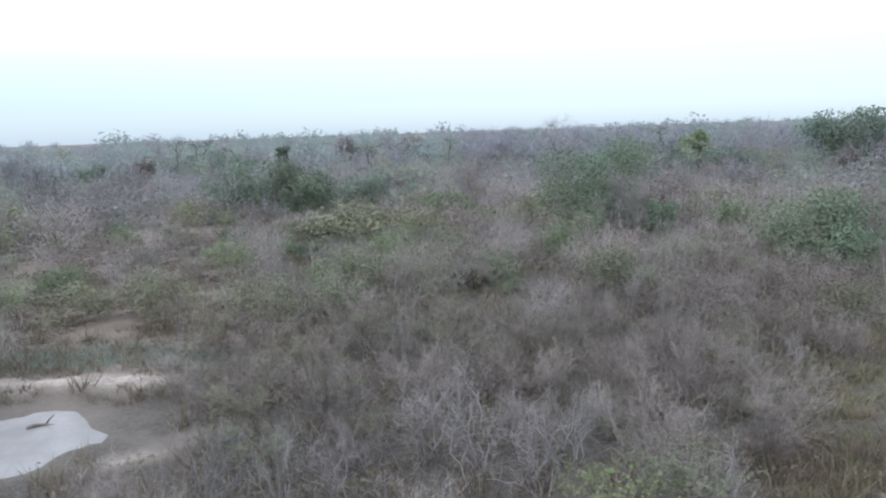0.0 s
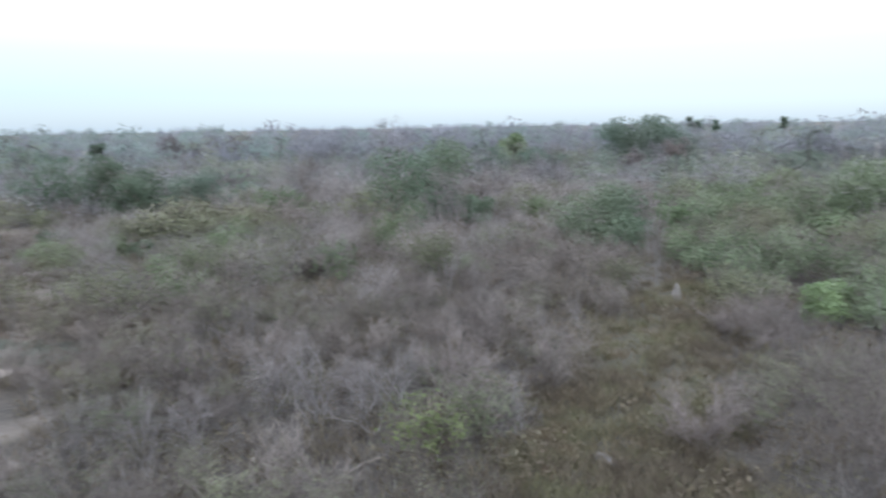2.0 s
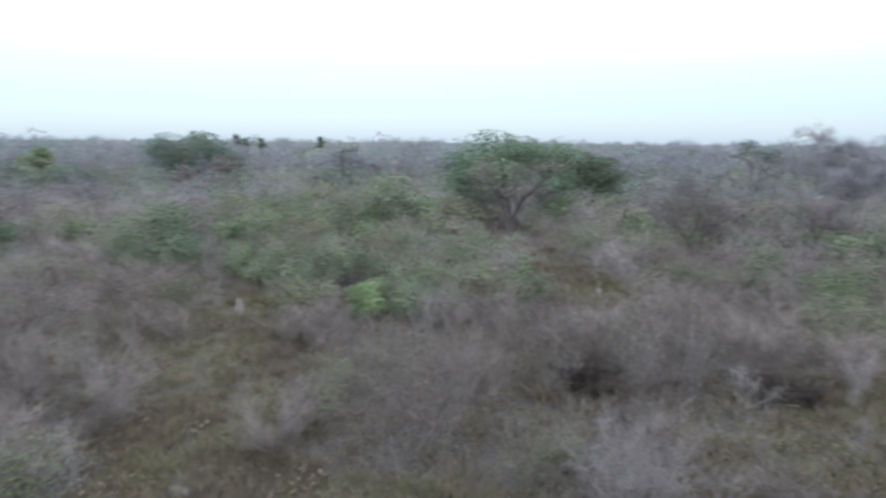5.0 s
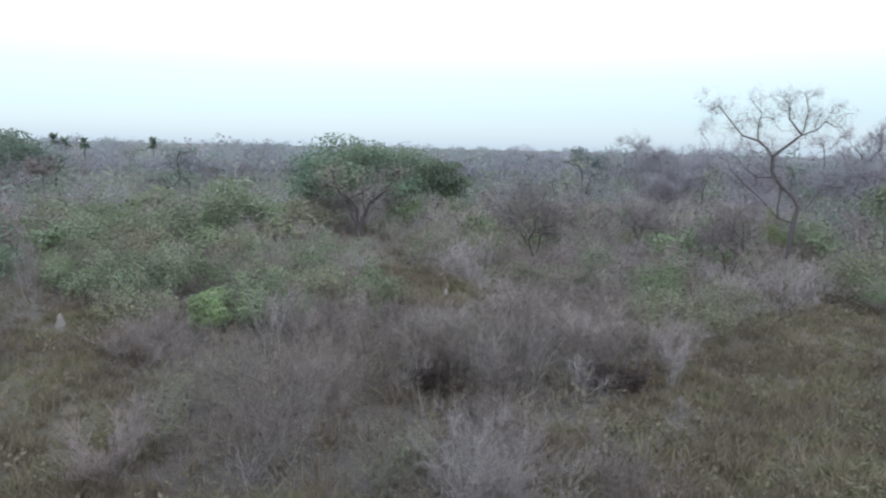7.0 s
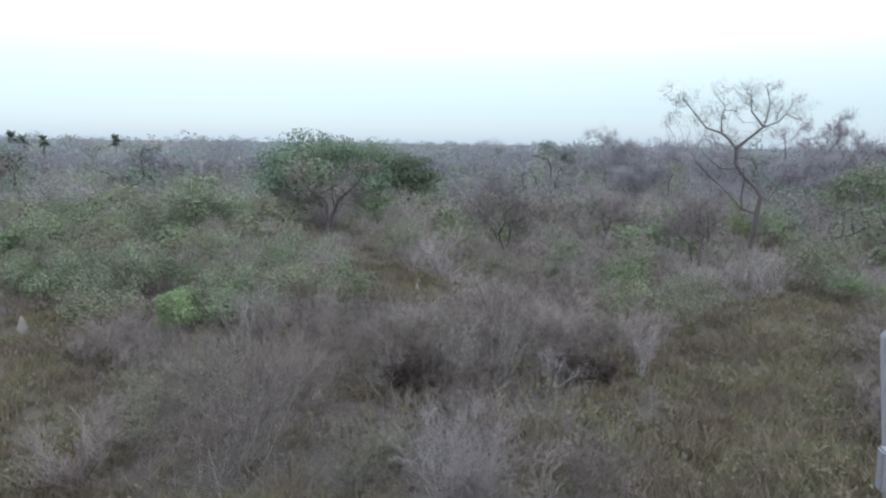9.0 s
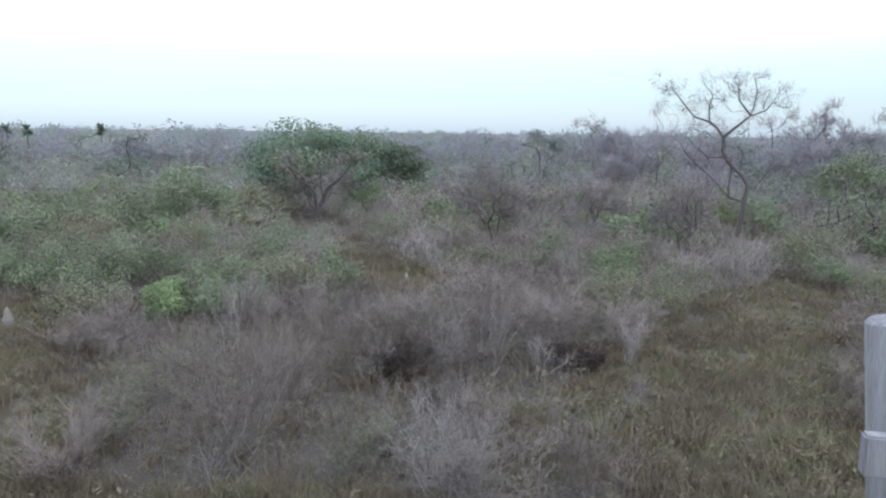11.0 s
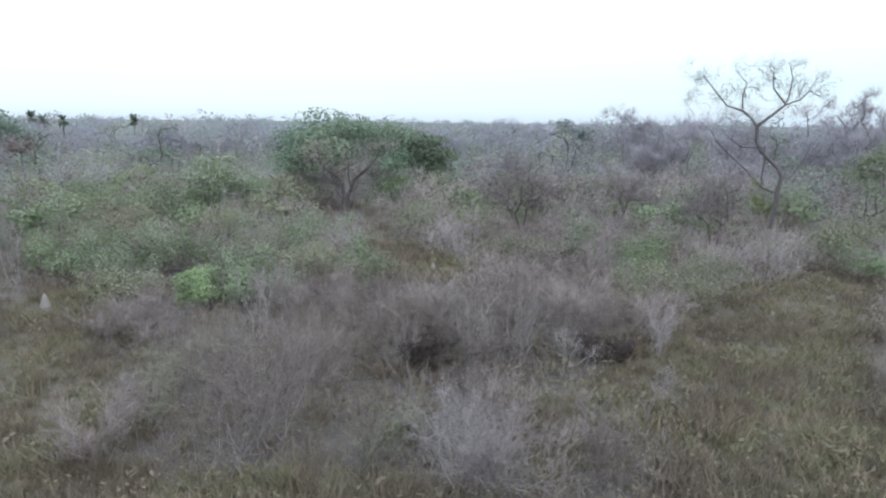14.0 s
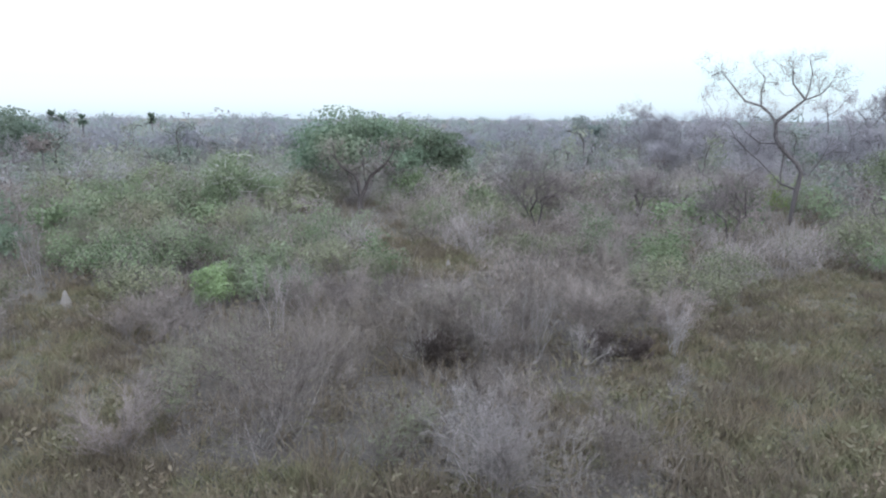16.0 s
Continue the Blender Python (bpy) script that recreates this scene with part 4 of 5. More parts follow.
    # the side of the pool
    stand(bush("grey_dome_bush", "rounded grey-green bush near the clearing", "bush", 4.6, 2.3, TWIG, LEAF_OLIVE, n=110, fan=18, leaf_n=1050, leaf_s=0.054, twig_l=0.4), -9.9, 35.2, 2.1)
    for x, y, w, h, lf in ((-22.5, 73.5, 9.0, 5.4, LEAF_DARK), (-18.0, 72.0, 8.0, 6.2, LEAF_DARK), (-15.5, 70.0, 6.0, 4.4, LEAF_DARK), (-10.5, 69.2, 7.0, 4.8, LEAF_DEEP), (-27.5, 76.0, 6.0, 4.0, LEAF_DARK)):
        stand(bush("green_bush", "large green bush beyond the clearing", "bush", w, h, TWIG_BROWN, lf, n=60, fan=8, leaf_n=4160, leaf_s=0.143, masses=15, twig_r=0.018, twig_l=0.6, z0=0.2, group="green bushes beyond the clearing"), x, y, w * 0.4)
    for x, y, w, h, lf in ((-16.5, 47.8, 3.0, 1.3, LEAF_GREEN), (-12.8, 48.4, 3.0, 1.4, LEAF_GREEN), (-10.6, 48.0, 2.2, 1.2, LEAF_DARK), (-18.5, 55.0, 2.6, 1.3, LEAF_DARK), (-24.0, 56.0, 3.4, 1.5, LEAF_DARK), (-22.0, 46.5, 2.8, 1.3, LEAF_DARK), (-29.0, 58.0, 3.4, 1.4, LEAF_DARK), (-22.5, 38.0, 3.6, 2.0, LEAF_GREEN), (38.6, 31.0, 3.8, 1.7, LEAF_GREEN), (24.5, 44.7, 3.2, 1.6, LEAF_DARK)):
        stand(bush("low_green_bush", "low rounded green bush on open ground", "bush", w, h, TWIG_BROWN, lf, n=36, fan=8, leaf_n=2160, leaf_s=0.088, masses=9, twig_r=0.015, twig_l=0.35, z0=0.1, group="low green bushes"), x, y, w * 0.5)
    stand(bush("grey_dome_bush", "rounded grey bush beyond the clearing", "bush", 4.6, 2.4, TWIG, LEAF_OLIVE, n=70, fan=16, leaf_n=900, leaf_s=0.081, twig_r=0.015, twig_l=0.45), -13.3, 57.0, 2)
    for x, y in ((-5.8, 39.6), (-3.0, 41.2), (-1.2, 46.2), (-7.8, 43.5), (-5.0, 49.0), (-1.8, 37.6)):
        stand(bush("olive_bush", "grey-olive grassy bush on the rise", "bush", 4.4, 2.3, TWIG, LEAF_OLIVE, n=60, fan=16, leaf_n=1650, leaf_s=0.068, twig_r=0.013, twig_l=0.45, group="grey-olive bushes"), x, y, 1.9)
    stand(bush("dark_round_bush", "round dark leafless bush alone in grey scrub", "bush", 5.6, 5.2, MAUVE_TWIG, BARK_DULL, n=90, fan=16, masses=14, leaf_n=2200, leaf_s=0.10, twig_r=0.017, twig_l=0.5, z0=0.15), -7.8, 85.5, 2.4)
    stand(tree("thin_bare_tree", "slender leafless reddish tree in grey scrub", "tree", 5.9, 2.8, 1.8, TWIG_BROWN, n=40, fan=18, twig_r=0.019, twig_l=0.5, trunk_r=0.08, forks=3, shell=0.2), 0.9, 67.4, 1.2)
    stand(tree("withered_tree", "round withered tree apart from the wood", "tree", 6.8, 7.2, 1.2, BARK_GREY, LEAF_DRY, n=60, fan=12, leaf_n=2240, leaf_s=0.198, masses=13, twig_r=0.027, twig_l=0.8, trunk_r=0.16, shell=0.35), -58.6, 121.5, 4)
    for x, y, h, w in ((-53, 130, 5.2, 8), (-46, 131, 6.0, 8), (-40, 128, 4.6, 7), (-62, 112, 4.8, 6), (-35, 131.5, 7.6, 3.4)):
        stand(tree("green_tree", "dark green tree of a loose row before the wood", "tree", h, w, h * 0.2, BARK, LEAF_DEEP, n=50, fan=6, leaf_n=3120, leaf_s=0.228, masses=15, twig_l=0.8, trunk_r=0.16, shell=0.4, group="loose row of green trees"), x, y, w * 0.4)
    for x, y in ((-26, 152), (-19, 151), (-12, 154)):
        stand(tree("withered_tree", "broad dark mauve leafless tree", "tree", 8.6, 10.5, 1.8, MAUVE_TWIG, MAUVE_TWIG, n=60, fan=18, leaf_n=1920, leaf_s=0.198, masses=13, twig_r=0.033, twig_l=0.9, trunk_r=0.2, forks=2, shell=0.35, group="mauve leafless trees"), x, y, 4)
    # mounds, stone, log
    blob("termite_mound", "pale grey pointed termite mound in grass", "termite mound", 0.30, 0.27, 1.0, MOUND, 17.6, 28.4)
    blob("termite_mound", "small pale termite mound on the lawn", "termite mound", 0.19, 0.18, 0.66, MOUND, 33.0, 17.1)
    blob("stone", "flat pale stone at the track's edge", "stone", 0.26, 0.55, 0.22, STONE, 7.3, 14.6, 0.3, 0.3)


build_landmarks()


def palm(x, y, h):
    """A far palm: a slim bole and a head of drooping fronds."""
    root = tagged(new("palm"), "tall dark fan palm above the far wood", "palm", "far palms")
    s = Soup()
    f = np.linspace(0, 1, 7)
    tube(s, np.stack([0.25 * np.sin(2 * f), 0.1 * f, h * 0.9 * f - 0.1], 1), 0.24 - 0.08 * f, 6)
    part("trunk", s.mesh("trunk", BARK_GREY, True), root)
    s = Soup()
    for k in range(44):
        az, rise = k * 2.4 + rng.normal(0, 0.3), rng.uniform(-0.9, 1.3)
        way = np.array([math.cos(az) * math.cos(rise), math.sin(az) * math.cos(rise), math.sin(rise)])
        side = np.array([-math.sin(az), math.cos(az), 0.0])
        heart = np.array([0.23, 0.1, h * 0.9 - 0.1])
        span = rng.uniform(0.7, 1.35)
        mid, tip = heart + way * 1.1 * span, heart + way * 2.1 * span - np.array([0, 0, 0.35])
        s.add(np.stack([heart - side * 0.05, heart + side * 0.05, mid + side * 0.5, mid - side * 0.5, tip]), [(0, 1, 2), (0, 2, 3), (3, 2, 4)])
    tagged(part("fronds", s.mesh("fronds", LEAF_DEEP), root), kind="stuff")
    stand(root, x, y, 2.5)


for px, py, ph in ((106.0, 169.0, 9.4), (107.6, 167.0, 8.5), (112.5, 166.5, 8.5), (125.5, 156.0, 8.8)):
    palm(px, py, ph)


def build_log():
    s = Soup()
    k = np.linspace(0, 1, 9)
    pts = np.stack([-0.6 + 1.2 * k, 0.12 * np.sin(3 * k), 0.05 + 0.05 * np.sin(5 * k)], 1)
    tube(s, pts, 0.10 - 0.05 * k + 0.012 * np.sin(11 * k), 9)
    tube(s, [(0.2, 0.1, 0.1), (0.35, 0.25, 0.28), (0.55, 0.3, 0.42)], (0.05, 0.04, 0.015), 6)
    ob = tagged(new("fallen_log", s.mesh("fallen_log", WET_WOOD, True)), "wet dark fallen log lying in muddy water", "log")
    ob.matrix_world = pose(-13.2, 22.2, -0.15, 0, 0, 20) @ Matrix.Scale(0.65, 4)


build_log()


def build_tower_leg():
    """The splayed pole of the lookout, with two planks nailed across it."""
    root = tagged(new("lookout_leg"), "weathered grey round timber pole with nailed planks", "timber post")
    foot, top = np.array([1.34, -1.26, -0.3]), np.array([1.57, -0.317, 8.13])
    k = np.linspace(0, 1, 24)[:, None]
    line = foot + (top - foot) * k + np.concatenate([np.sin(9 * k) * 0.006, np.cos(7 * k) * 0.006, 0 * k], 1)
    r = 0.068 - 0.004 * k[:, 0]
    s = Soup()
    axis = unit(top - foot)
    line, r = np.concatenate([line, [line[-1] + axis * 0.008, line[-1] + axis * 0.009]]), np.append(r, (0.056, 0.001))
    tube(s, line, r, 20)
    part("pole", s.mesh("pole", TIMBER, True), root)

    def plank(y0, y1, z, hgt, x, tilt):
        bm = bmesh.new()
        bmesh.ops.create_cube(bm, size=1.0)
        bmesh.ops.scale(bm, vec=(0.032, y1 - y0, hgt), verts=bm.verts)
        bmesh.ops.subdivide_edges(bm, edges=bm.edges[:], cuts=3, use_grid_fill=True)
        bmesh.ops.bevel(bm, geom=[e for e in bm.edges if e.calc_face_angle(0) > 1], offset=0.004, segments=2, affect="EDGES")
        for v in bm.verts:
            v.co += Vector((0.003, 0, 0.003)) * noise.noise(v.co * 9)
        me = bpy.data.meshes.new("plank")
        bm.to_mesh(me)
        bm.free()
        me.materials.append(TIMBER)
        ob = part("plank", me, root)
        ob.matrix_world = pose(x, (y0 + y1) / 2, z, tilt, 0, 8)

    plank(-1.25, -0.236, 7.935, 0.082, 1.46, -2)
    plank(-1.30, -0.335, 7.68, 0.085, 1.45, -2)


build_tower_leg()


# ---- scattered shrubs ----
VARIANTS = {}


def make_variants():
    def several(key, k, **kw):
        VARIANTS[key] = [bush(**kw, w=3.0 + 0.35 * i, h=2.2 + 0.2 * i, z0=0.18 + 0.06 * (i % 3), shell=0.3 + 0.1 * (i % 2)) for i in range(k)]
    several("bare_near", 5, name="bare_bush", label="leafless grey thorn bush of fine tangled twigs", category="bush", wood=TWIG_DUSK, stem=TWIG, fan=9, twig_r=0.0064, stems=16, side=14, stem_r=0.0034, group="bare bushes")
    several("brown_near", 3, name="brown_bush", label="dry brown twiggy bush with few withered leaves", category="bush", wood=TWIG_BROWN, stem=TWIG, leaf=LEAF_DRY, fan=8, leaf_n=500, leaf_s=0.034, twig_r=0.0064, stems=16, side=13, stem_r=0.0034, group="brown bushes")
    several("olive_near", 4, name="olive_shrub", label="thin olive-leaved shrub with grey twigs", category="shrub", wood=TWIG_DUSK, stem=TWIG, leaf=LEAF_OLIVE, fan=4, leaf_n=2000, leaf_s=0.033, twig_r=0.0064, stems=14, side=12, stem_r=0.0034, lean=0.9, group="olive shrubs")
    several("dead_near", 3, name="dead_sapling", label="bleached dead sapling standing out of the scrub", category="sapling", wood=TWIG, stem=TWIG_PALE, fan=4, twig_r=0.008, stems=5, side=14, stem_r=0.006, lean=0.8, group="bleached dead saplings")
    several("bare_mid", 4, stems=3, name="grey_bush", label="leafless grey bush amid the scrub", category="bush", wood=HAZE_TWIG, stem=TWIG, masses=8, n=60, fan=12, twig_r=0.009, twig_l=0.5, stem_r=0.007, group="grey bushes")
    several("brown_mid", 3, stems=3, name="withered_bush", label="withered brown bush amid the scrub", category="bush", wood=TWIG_BROWN, leaf=LEAF_DRY, masses=8, n=52, fan=11, leaf_n=420, leaf_s=0.06, twig_r=0.009, twig_l=0.5, stem_r=0.007, group="withered bushes")
    several("olive_mid", 3, stems=3, name="leafy_shrub", label="thin olive-green shrub amid the scrub", category="shrub", wood=TWIG_DUSK, leaf=LEAF_OLIVE, masses=10, n=34, fan=12, leaf_n=1875, leaf_s=0.0636, twig_r=0.009, twig_l=0.5, stem_r=0.007, group="leafy shrubs")
    several("pale_mid", 3, stems=3, name="pale_shrub", label="fresh pale green shrub among dry scrub", category="shrub", wood=TWIG_DUSK, leaf=LEAF_PALE, masses=10, n=34, fan=12, leaf_n=1725, leaf_s=0.0636, twig_r=0.009, twig_l=0.5, stem_r=0.007, group="pale green shrubs")
    several("green_mid", 3, stems=3, name="green_shrub", label="green leafy shrub among dry scrub", category="shrub", wood=TWIG_BROWN, leaf=LEAF_GREEN, masses=10, n=24, fan=9, leaf_n=2100, leaf_s=0.0674, twig_r=0.009, twig_l=0.45, stem_r=0.007, group="green shrubs")
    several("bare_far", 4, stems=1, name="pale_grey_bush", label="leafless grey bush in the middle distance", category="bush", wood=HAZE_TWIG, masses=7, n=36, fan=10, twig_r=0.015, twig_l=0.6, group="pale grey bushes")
    several("brown_far", 3, stems=1, name="russet_bush", label="withered brown bush in the middle distance", category="bush", wood=TWIG_BROWN, leaf=LEAF_DRY, masses=7, n=26, fan=10, leaf_n=260, leaf_s=0.10, twig_r=0.015, twig_l=0.6, group="russet bushes")
    several("olive_far", 3, stems=1, name="sage_shrub", label="thin olive-green shrub in the middle distance", category="shrub", wood=TWIG_DUSK, leaf=LEAF_OLIVE, masses=8, n=16, fan=7, leaf_n=896, leaf_s=0.1, twig_r=0.015, twig_l=0.55, group="sage shrubs")
    several("pale_far", 3, stems=1, name="spring_shrub", label="fresh pale green shrub in the middle distance", category="shrub", wood=TWIG_DUSK, leaf=LEAF_PALE, masses=8, n=16, fan=7, leaf_n=896, leaf_s=0.1, twig_r=0.015, twig_l=0.55, group="fresh green shrubs")
    several("green_far", 3, stems=1, name="dull_green_shrub", label="dull green leafy shrub in the middle distance", category="shrub", wood=TWIG_BROWN, leaf=LEAF_GREEN, masses=8, n=12, fan=4, leaf_n=1024, leaf_s=0.109, twig_r=0.015, twig_l=0.5, group="dull green shrubs")


make_variants()
USED = set()


def place(key, x, y, s, sz):
    pool = VARIANTS[key]
    src = pool[rng.integers(0, len(pool))]
    m = Matrix.Translation((x, y, float(land(x, y)) - 0.02)) @ Matrix.Rotation(rng.uniform(0, 6.28), 4, "Z") @ Matrix.Diagonal((s, s, sz, 1))
    if src.name in USED:
        copy_thing(src, m @ Matrix.Diagonal([1 / v for v in src.scale] + [1]))
    else:
        USED.add(src.name)
        src.matrix_world = m


def scatter_shrubs():
    taken = [(k[0], k[1], k[2]) for k in KEEP]
    count = dict.fromkeys(VARIANTS, 0)
    for _ in range(14000):
        az, d = rng.uniform(radians(-36), radians(104)), math.sqrt(rng.uniform(10.5 ** 2, 76 ** 2))
        x, y = d * math.sin(az), d * math.cos(az)
        if float(grassy(x, y)) > 0.45 or float(pond_depth(x, y)) < 1.35 or float(sandy(x, y)) > 0.3:
            continue
        if float(turfy(x, y)) > 0.3 and rng.uniform() < 0.93:
            continue
        gap = 1.05 + 0.012 * d if d < 31 else 1.4 + 0.0155 * d
        if any((x - a) ** 2 + (y - b) ** 2 < (gap + r * 0.7) ** 2 for a, b, r in taken):
            continue
        taken.append((x, y, 0.25))
        deg = math.degrees(az)
        green = 0.36
        if 30 < deg < 58 and d > 30:
            green = 0.72
        elif deg < 0:
            green = 0.45
        elif deg > 58:
            green = 0.36 if d < 48 else 0.45
        elif d < 28:
            green = 0.3
        u = rng.uniform()
        near = d < 31
        if u < green:
            lush = 30 < deg < 58
            v = rng.uniform()
            key = "olive" if near else "green" if v < (0.3 if deg > 0 else 0.2) else "pale" if v < (0.62 if lush else 0.36 if deg > 0 else 0.2) else "olive"
        else:
            key = "bare" if rng.uniform() < 0.45 else "brown"
        key += "_near" if near else "_mid" if d < 50 else "_far"
        if 15 < d < 52 and rng.uniform() < 0.1:
            key = "dead_near"
        if count[key] >= 280:
            continue
        count[key] += 1
        s = rng.uniform(0.5, 1.05) if near else rng.uniform(0.8, 1.35) if d < 50 else rng.uniform(0.85, 1.45) if rng.uniform() < 0.85 else rng.uniform(1.45, 1.75)
        place(key, x, y, s * (0.6 if key == "dead_near" else 1.0), s * rng.uniform(0.75, 1.12) * (1.25 if key == "dead_near" else 1.0))
    print("shrubs", count)


scatter_shrubs()
for pool in VARIANTS.values():
    for spare in [o for o in pool if o.name not in USED]:
        for o in (*spare.children, spare):
            bpy.data.objects.remove(o)


def wood_edge():
    """Trees that stand singly before and among the far wood."""
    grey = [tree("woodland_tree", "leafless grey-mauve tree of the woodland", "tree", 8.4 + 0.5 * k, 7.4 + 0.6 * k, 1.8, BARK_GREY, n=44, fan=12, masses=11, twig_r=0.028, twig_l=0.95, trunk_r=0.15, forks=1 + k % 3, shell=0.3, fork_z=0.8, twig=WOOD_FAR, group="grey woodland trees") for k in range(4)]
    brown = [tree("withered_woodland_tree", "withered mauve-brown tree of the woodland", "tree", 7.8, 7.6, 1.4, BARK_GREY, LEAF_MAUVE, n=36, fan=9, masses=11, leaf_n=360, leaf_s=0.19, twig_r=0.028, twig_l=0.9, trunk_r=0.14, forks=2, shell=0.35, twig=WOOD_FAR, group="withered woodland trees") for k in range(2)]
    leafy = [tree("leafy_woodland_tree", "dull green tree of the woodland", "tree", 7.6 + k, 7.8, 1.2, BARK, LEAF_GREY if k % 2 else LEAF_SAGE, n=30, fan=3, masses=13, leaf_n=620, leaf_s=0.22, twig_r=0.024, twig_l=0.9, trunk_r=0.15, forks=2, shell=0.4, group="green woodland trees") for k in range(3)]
    used, spots = set(), [k for k in KEEP]
    for _ in range(2400):
        az, d = math.radians(rng.uniform(-37, 105)), rng.uniform(82, 190)
        x, y = d * math.sin(az), d * math.cos(az)
        deg = math.degrees(az)
        if float(grassy(x, y)) > 0.2 or any(math.hypot(x - a, y - b) < r + 2.9 for a, b, r in spots):
            continue
        spots.append((x, y, 2.5))
        u = rng.uniform()
        pool = grey if u < 0.38 else brown if u < 0.6 else leafy
        src = pool[rng.integers(0, len(pool))]
        s = rng.uniform(0.45, 0.95) + (0.22 if deg > 72 else 0.0) if d < 118 else rng.uniform(0.68, 1.0) + (0.14 if deg > 72 else 0.0)
        m = Matrix.Translation((x, y, -0.05)) @ Matrix.Rotation(rng.uniform(0, 6.28), 4, "Z") @ Matrix.Diagonal((s, s, s, 1))
        if src.name in used:
            copy_thing(src, m @ Matrix.Diagonal([1 / v for v in src.scale] + [1]))
        else:
            used.add(src.name)
            src.matrix_world = m
        if len(spots) - len(KEEP) > 230:
            break


wood_edge()


# ---- grass, low scrub and far woods ----
def field(templates, x, y, s, sz, mat, name, label, sink=0.02):
    """Copies of the templates, all joined into one object."""
    vs, ts, n = [], [], 0
    pick = rng.integers(0, len(templates), len(x))
    rot = rng.uniform(0, 6.28, len(x))
    z = np.where(np.hypot(x, y) < 140, land(x, y), 0) - sink
    for k, (tv, tt) in enumerate(templates):
        i = np.where(pick == k)[0]
        if not len(i):
            continue
        c, sn = np.cos(rot[i])[:, None], np.sin(rot[i])[:, None]
        a, b = tv[None, :, 0] * s[i][:, None], tv[None, :, 1] * s[i][:, None]
        v = np.stack([a * c - b * sn + x[i][:, None], a * sn + b * c + y[i][:, None], tv[None, :, 2] * sz[i][:, None] + z[i][:, None]], -1)
        vs.append(v.reshape(-1, 3))
        ts.append((tt[None] + (np.arange(len(i)) * len(tv))[:, None, None]).reshape(-1, 3) + n)
        n += v.shape[0] * v.shape[1]
    return tagged(new(name, to_mesh(name, np.concatenate(vs), np.concatenate(ts), mat)), label, name.replace("_", " "), kind="stuff")


def tussock(n, h, w):
    s = Soup()
    b = rng.normal(0, 0.13, (n, 3)) * np.array([1, 1, 0])
    lean = rng.normal(0, 0.36, (n, 3)) * np.array([1, 1, 0])
    hh = (h * rng.uniform(0.5, 1.2, n))[:, None]
    side = unit(rng.normal(0, 1, (n, 3)) * np.array([1, 1, 0])) * w
    tip = b + lean * hh * 1.3 + np.array([0, 0, 1]) * hh * 0.9
    v = np.stack([b - side, b + side, tip], 1)
    s.add(v.reshape(-1, 3), np.arange(3 * n).reshape(-1, 3))
    return s.arrays()


def twig_clump(n, h, w, r):
    s = Soup()
    b = rng.normal(0, w, (n, 3)) * np.array([1, 1, 0])
    way = unit(rng.normal(0, 0.55, (n, 3)) + np.array([0, 0, 0.9]))
    way[:, 2] = np.abs(way[:, 2])
    ln = h * rng.uniform(0.4, 1.1, (n, 1))
    tip = b + way * ln
    spikes(s, b, tip, r, False)
    sub = b + way * ln * rng.uniform(0.4, 0.8, (n, 1))
    spikes(s, sub, sub + unit(way + rng.normal(0, 0.6, (n, 3))) * ln * 0.45, r * 0.7, False)
    return s.arrays()


def spread_points(n, d0, d1, az0=-37, az1=105, power=1.0):
    d = d0 + (d1 - d0) * rng.uniform(0, 1, n) ** power
    az = np.radians(rng.uniform(az0, az1, n))
    return d * np.sin(az), d * np.cos(az)


def hummock(x, y):
    """0 to 1: the hummocks of the grass, about a metre across."""
    return 0.5 + 0.25 * (np.sin(5.1 * x + 1.7 * np.sin(3.3 * y)) + np.sin(4.7 * y + 1.9 * np.sin(2.9 * x + 1.0)))


def build_grass():
    x, y = spread_points(14500, 10.5, 46)
    g, p = grassy(x, y), pond_depth(x, y)
    ok = (g > 0.3) & (p > 1.2)
    x, y = x[ok], y[ok]
    x2, y2 = spread_points(1500, 25, 46, 35, 70)
    ok = grassy(x2, y2) > 0.3
    x, y = np.append(x, x2[ok]), np.append(y, y2[ok])
    s = rng.uniform(0.8, 1.7, len(x)) * (0.5 + 0.95 * hummock(x, y))
    half = np.sin(0.9 * x + 1.1 * np.sin(0.7 * y)) + np.sin(1.0 * y + 0.6) + rng.normal(0, 1.0, len(x)) < 0.6
    tem = [tussock(30, 0.36, 0.014) for _ in range(8)]
    field(tem, x[half], y[half], s[half], s[half] * 0.9, GRASS_GREEN, "olive_grass", "tufted olive-green grass on the open track")
    field(tem, x[~half], y[~half], s[~half], s[~half] * 1.1, GRASS_DRY, "straw_grass", "straw-coloured grass tufts on the open track")
    x, y = spread_points(3000, 10.5, 75)
    ok = (grassy(x, y) < 0.5) & (pond_depth(x, y) > 1.25) & ((turfy(x, y) < 0.4) | (rng.uniform(0, 1, len(x)) < 0.3)) & (sandy(x, y) < 0.3)
    x, y = x[ok], y[ok]
    s = rng.uniform(0.8, 1.7, len(x)) * (1 + np.hypot(x, y) / 90)
    field([tussock(24, 0.5, 0.014) for _ in range(6)], x, y, s, s, GRASS_DRY, "dry_grass", "dry brown grass between the bushes")


build_grass()


def herb_clump(n, h, w, leaf_s):
    s = Soup()
    c = dome(n, w, h, 0.03, 0.2)
    leaves(s, c, leaf_s, 0.3, 2.2)
    spikes(s, c[: n // 4] * np.array([0.2, 0.2, 0]), c[: n // 4] * 1.15, 0.006, False)
    return s.arrays()


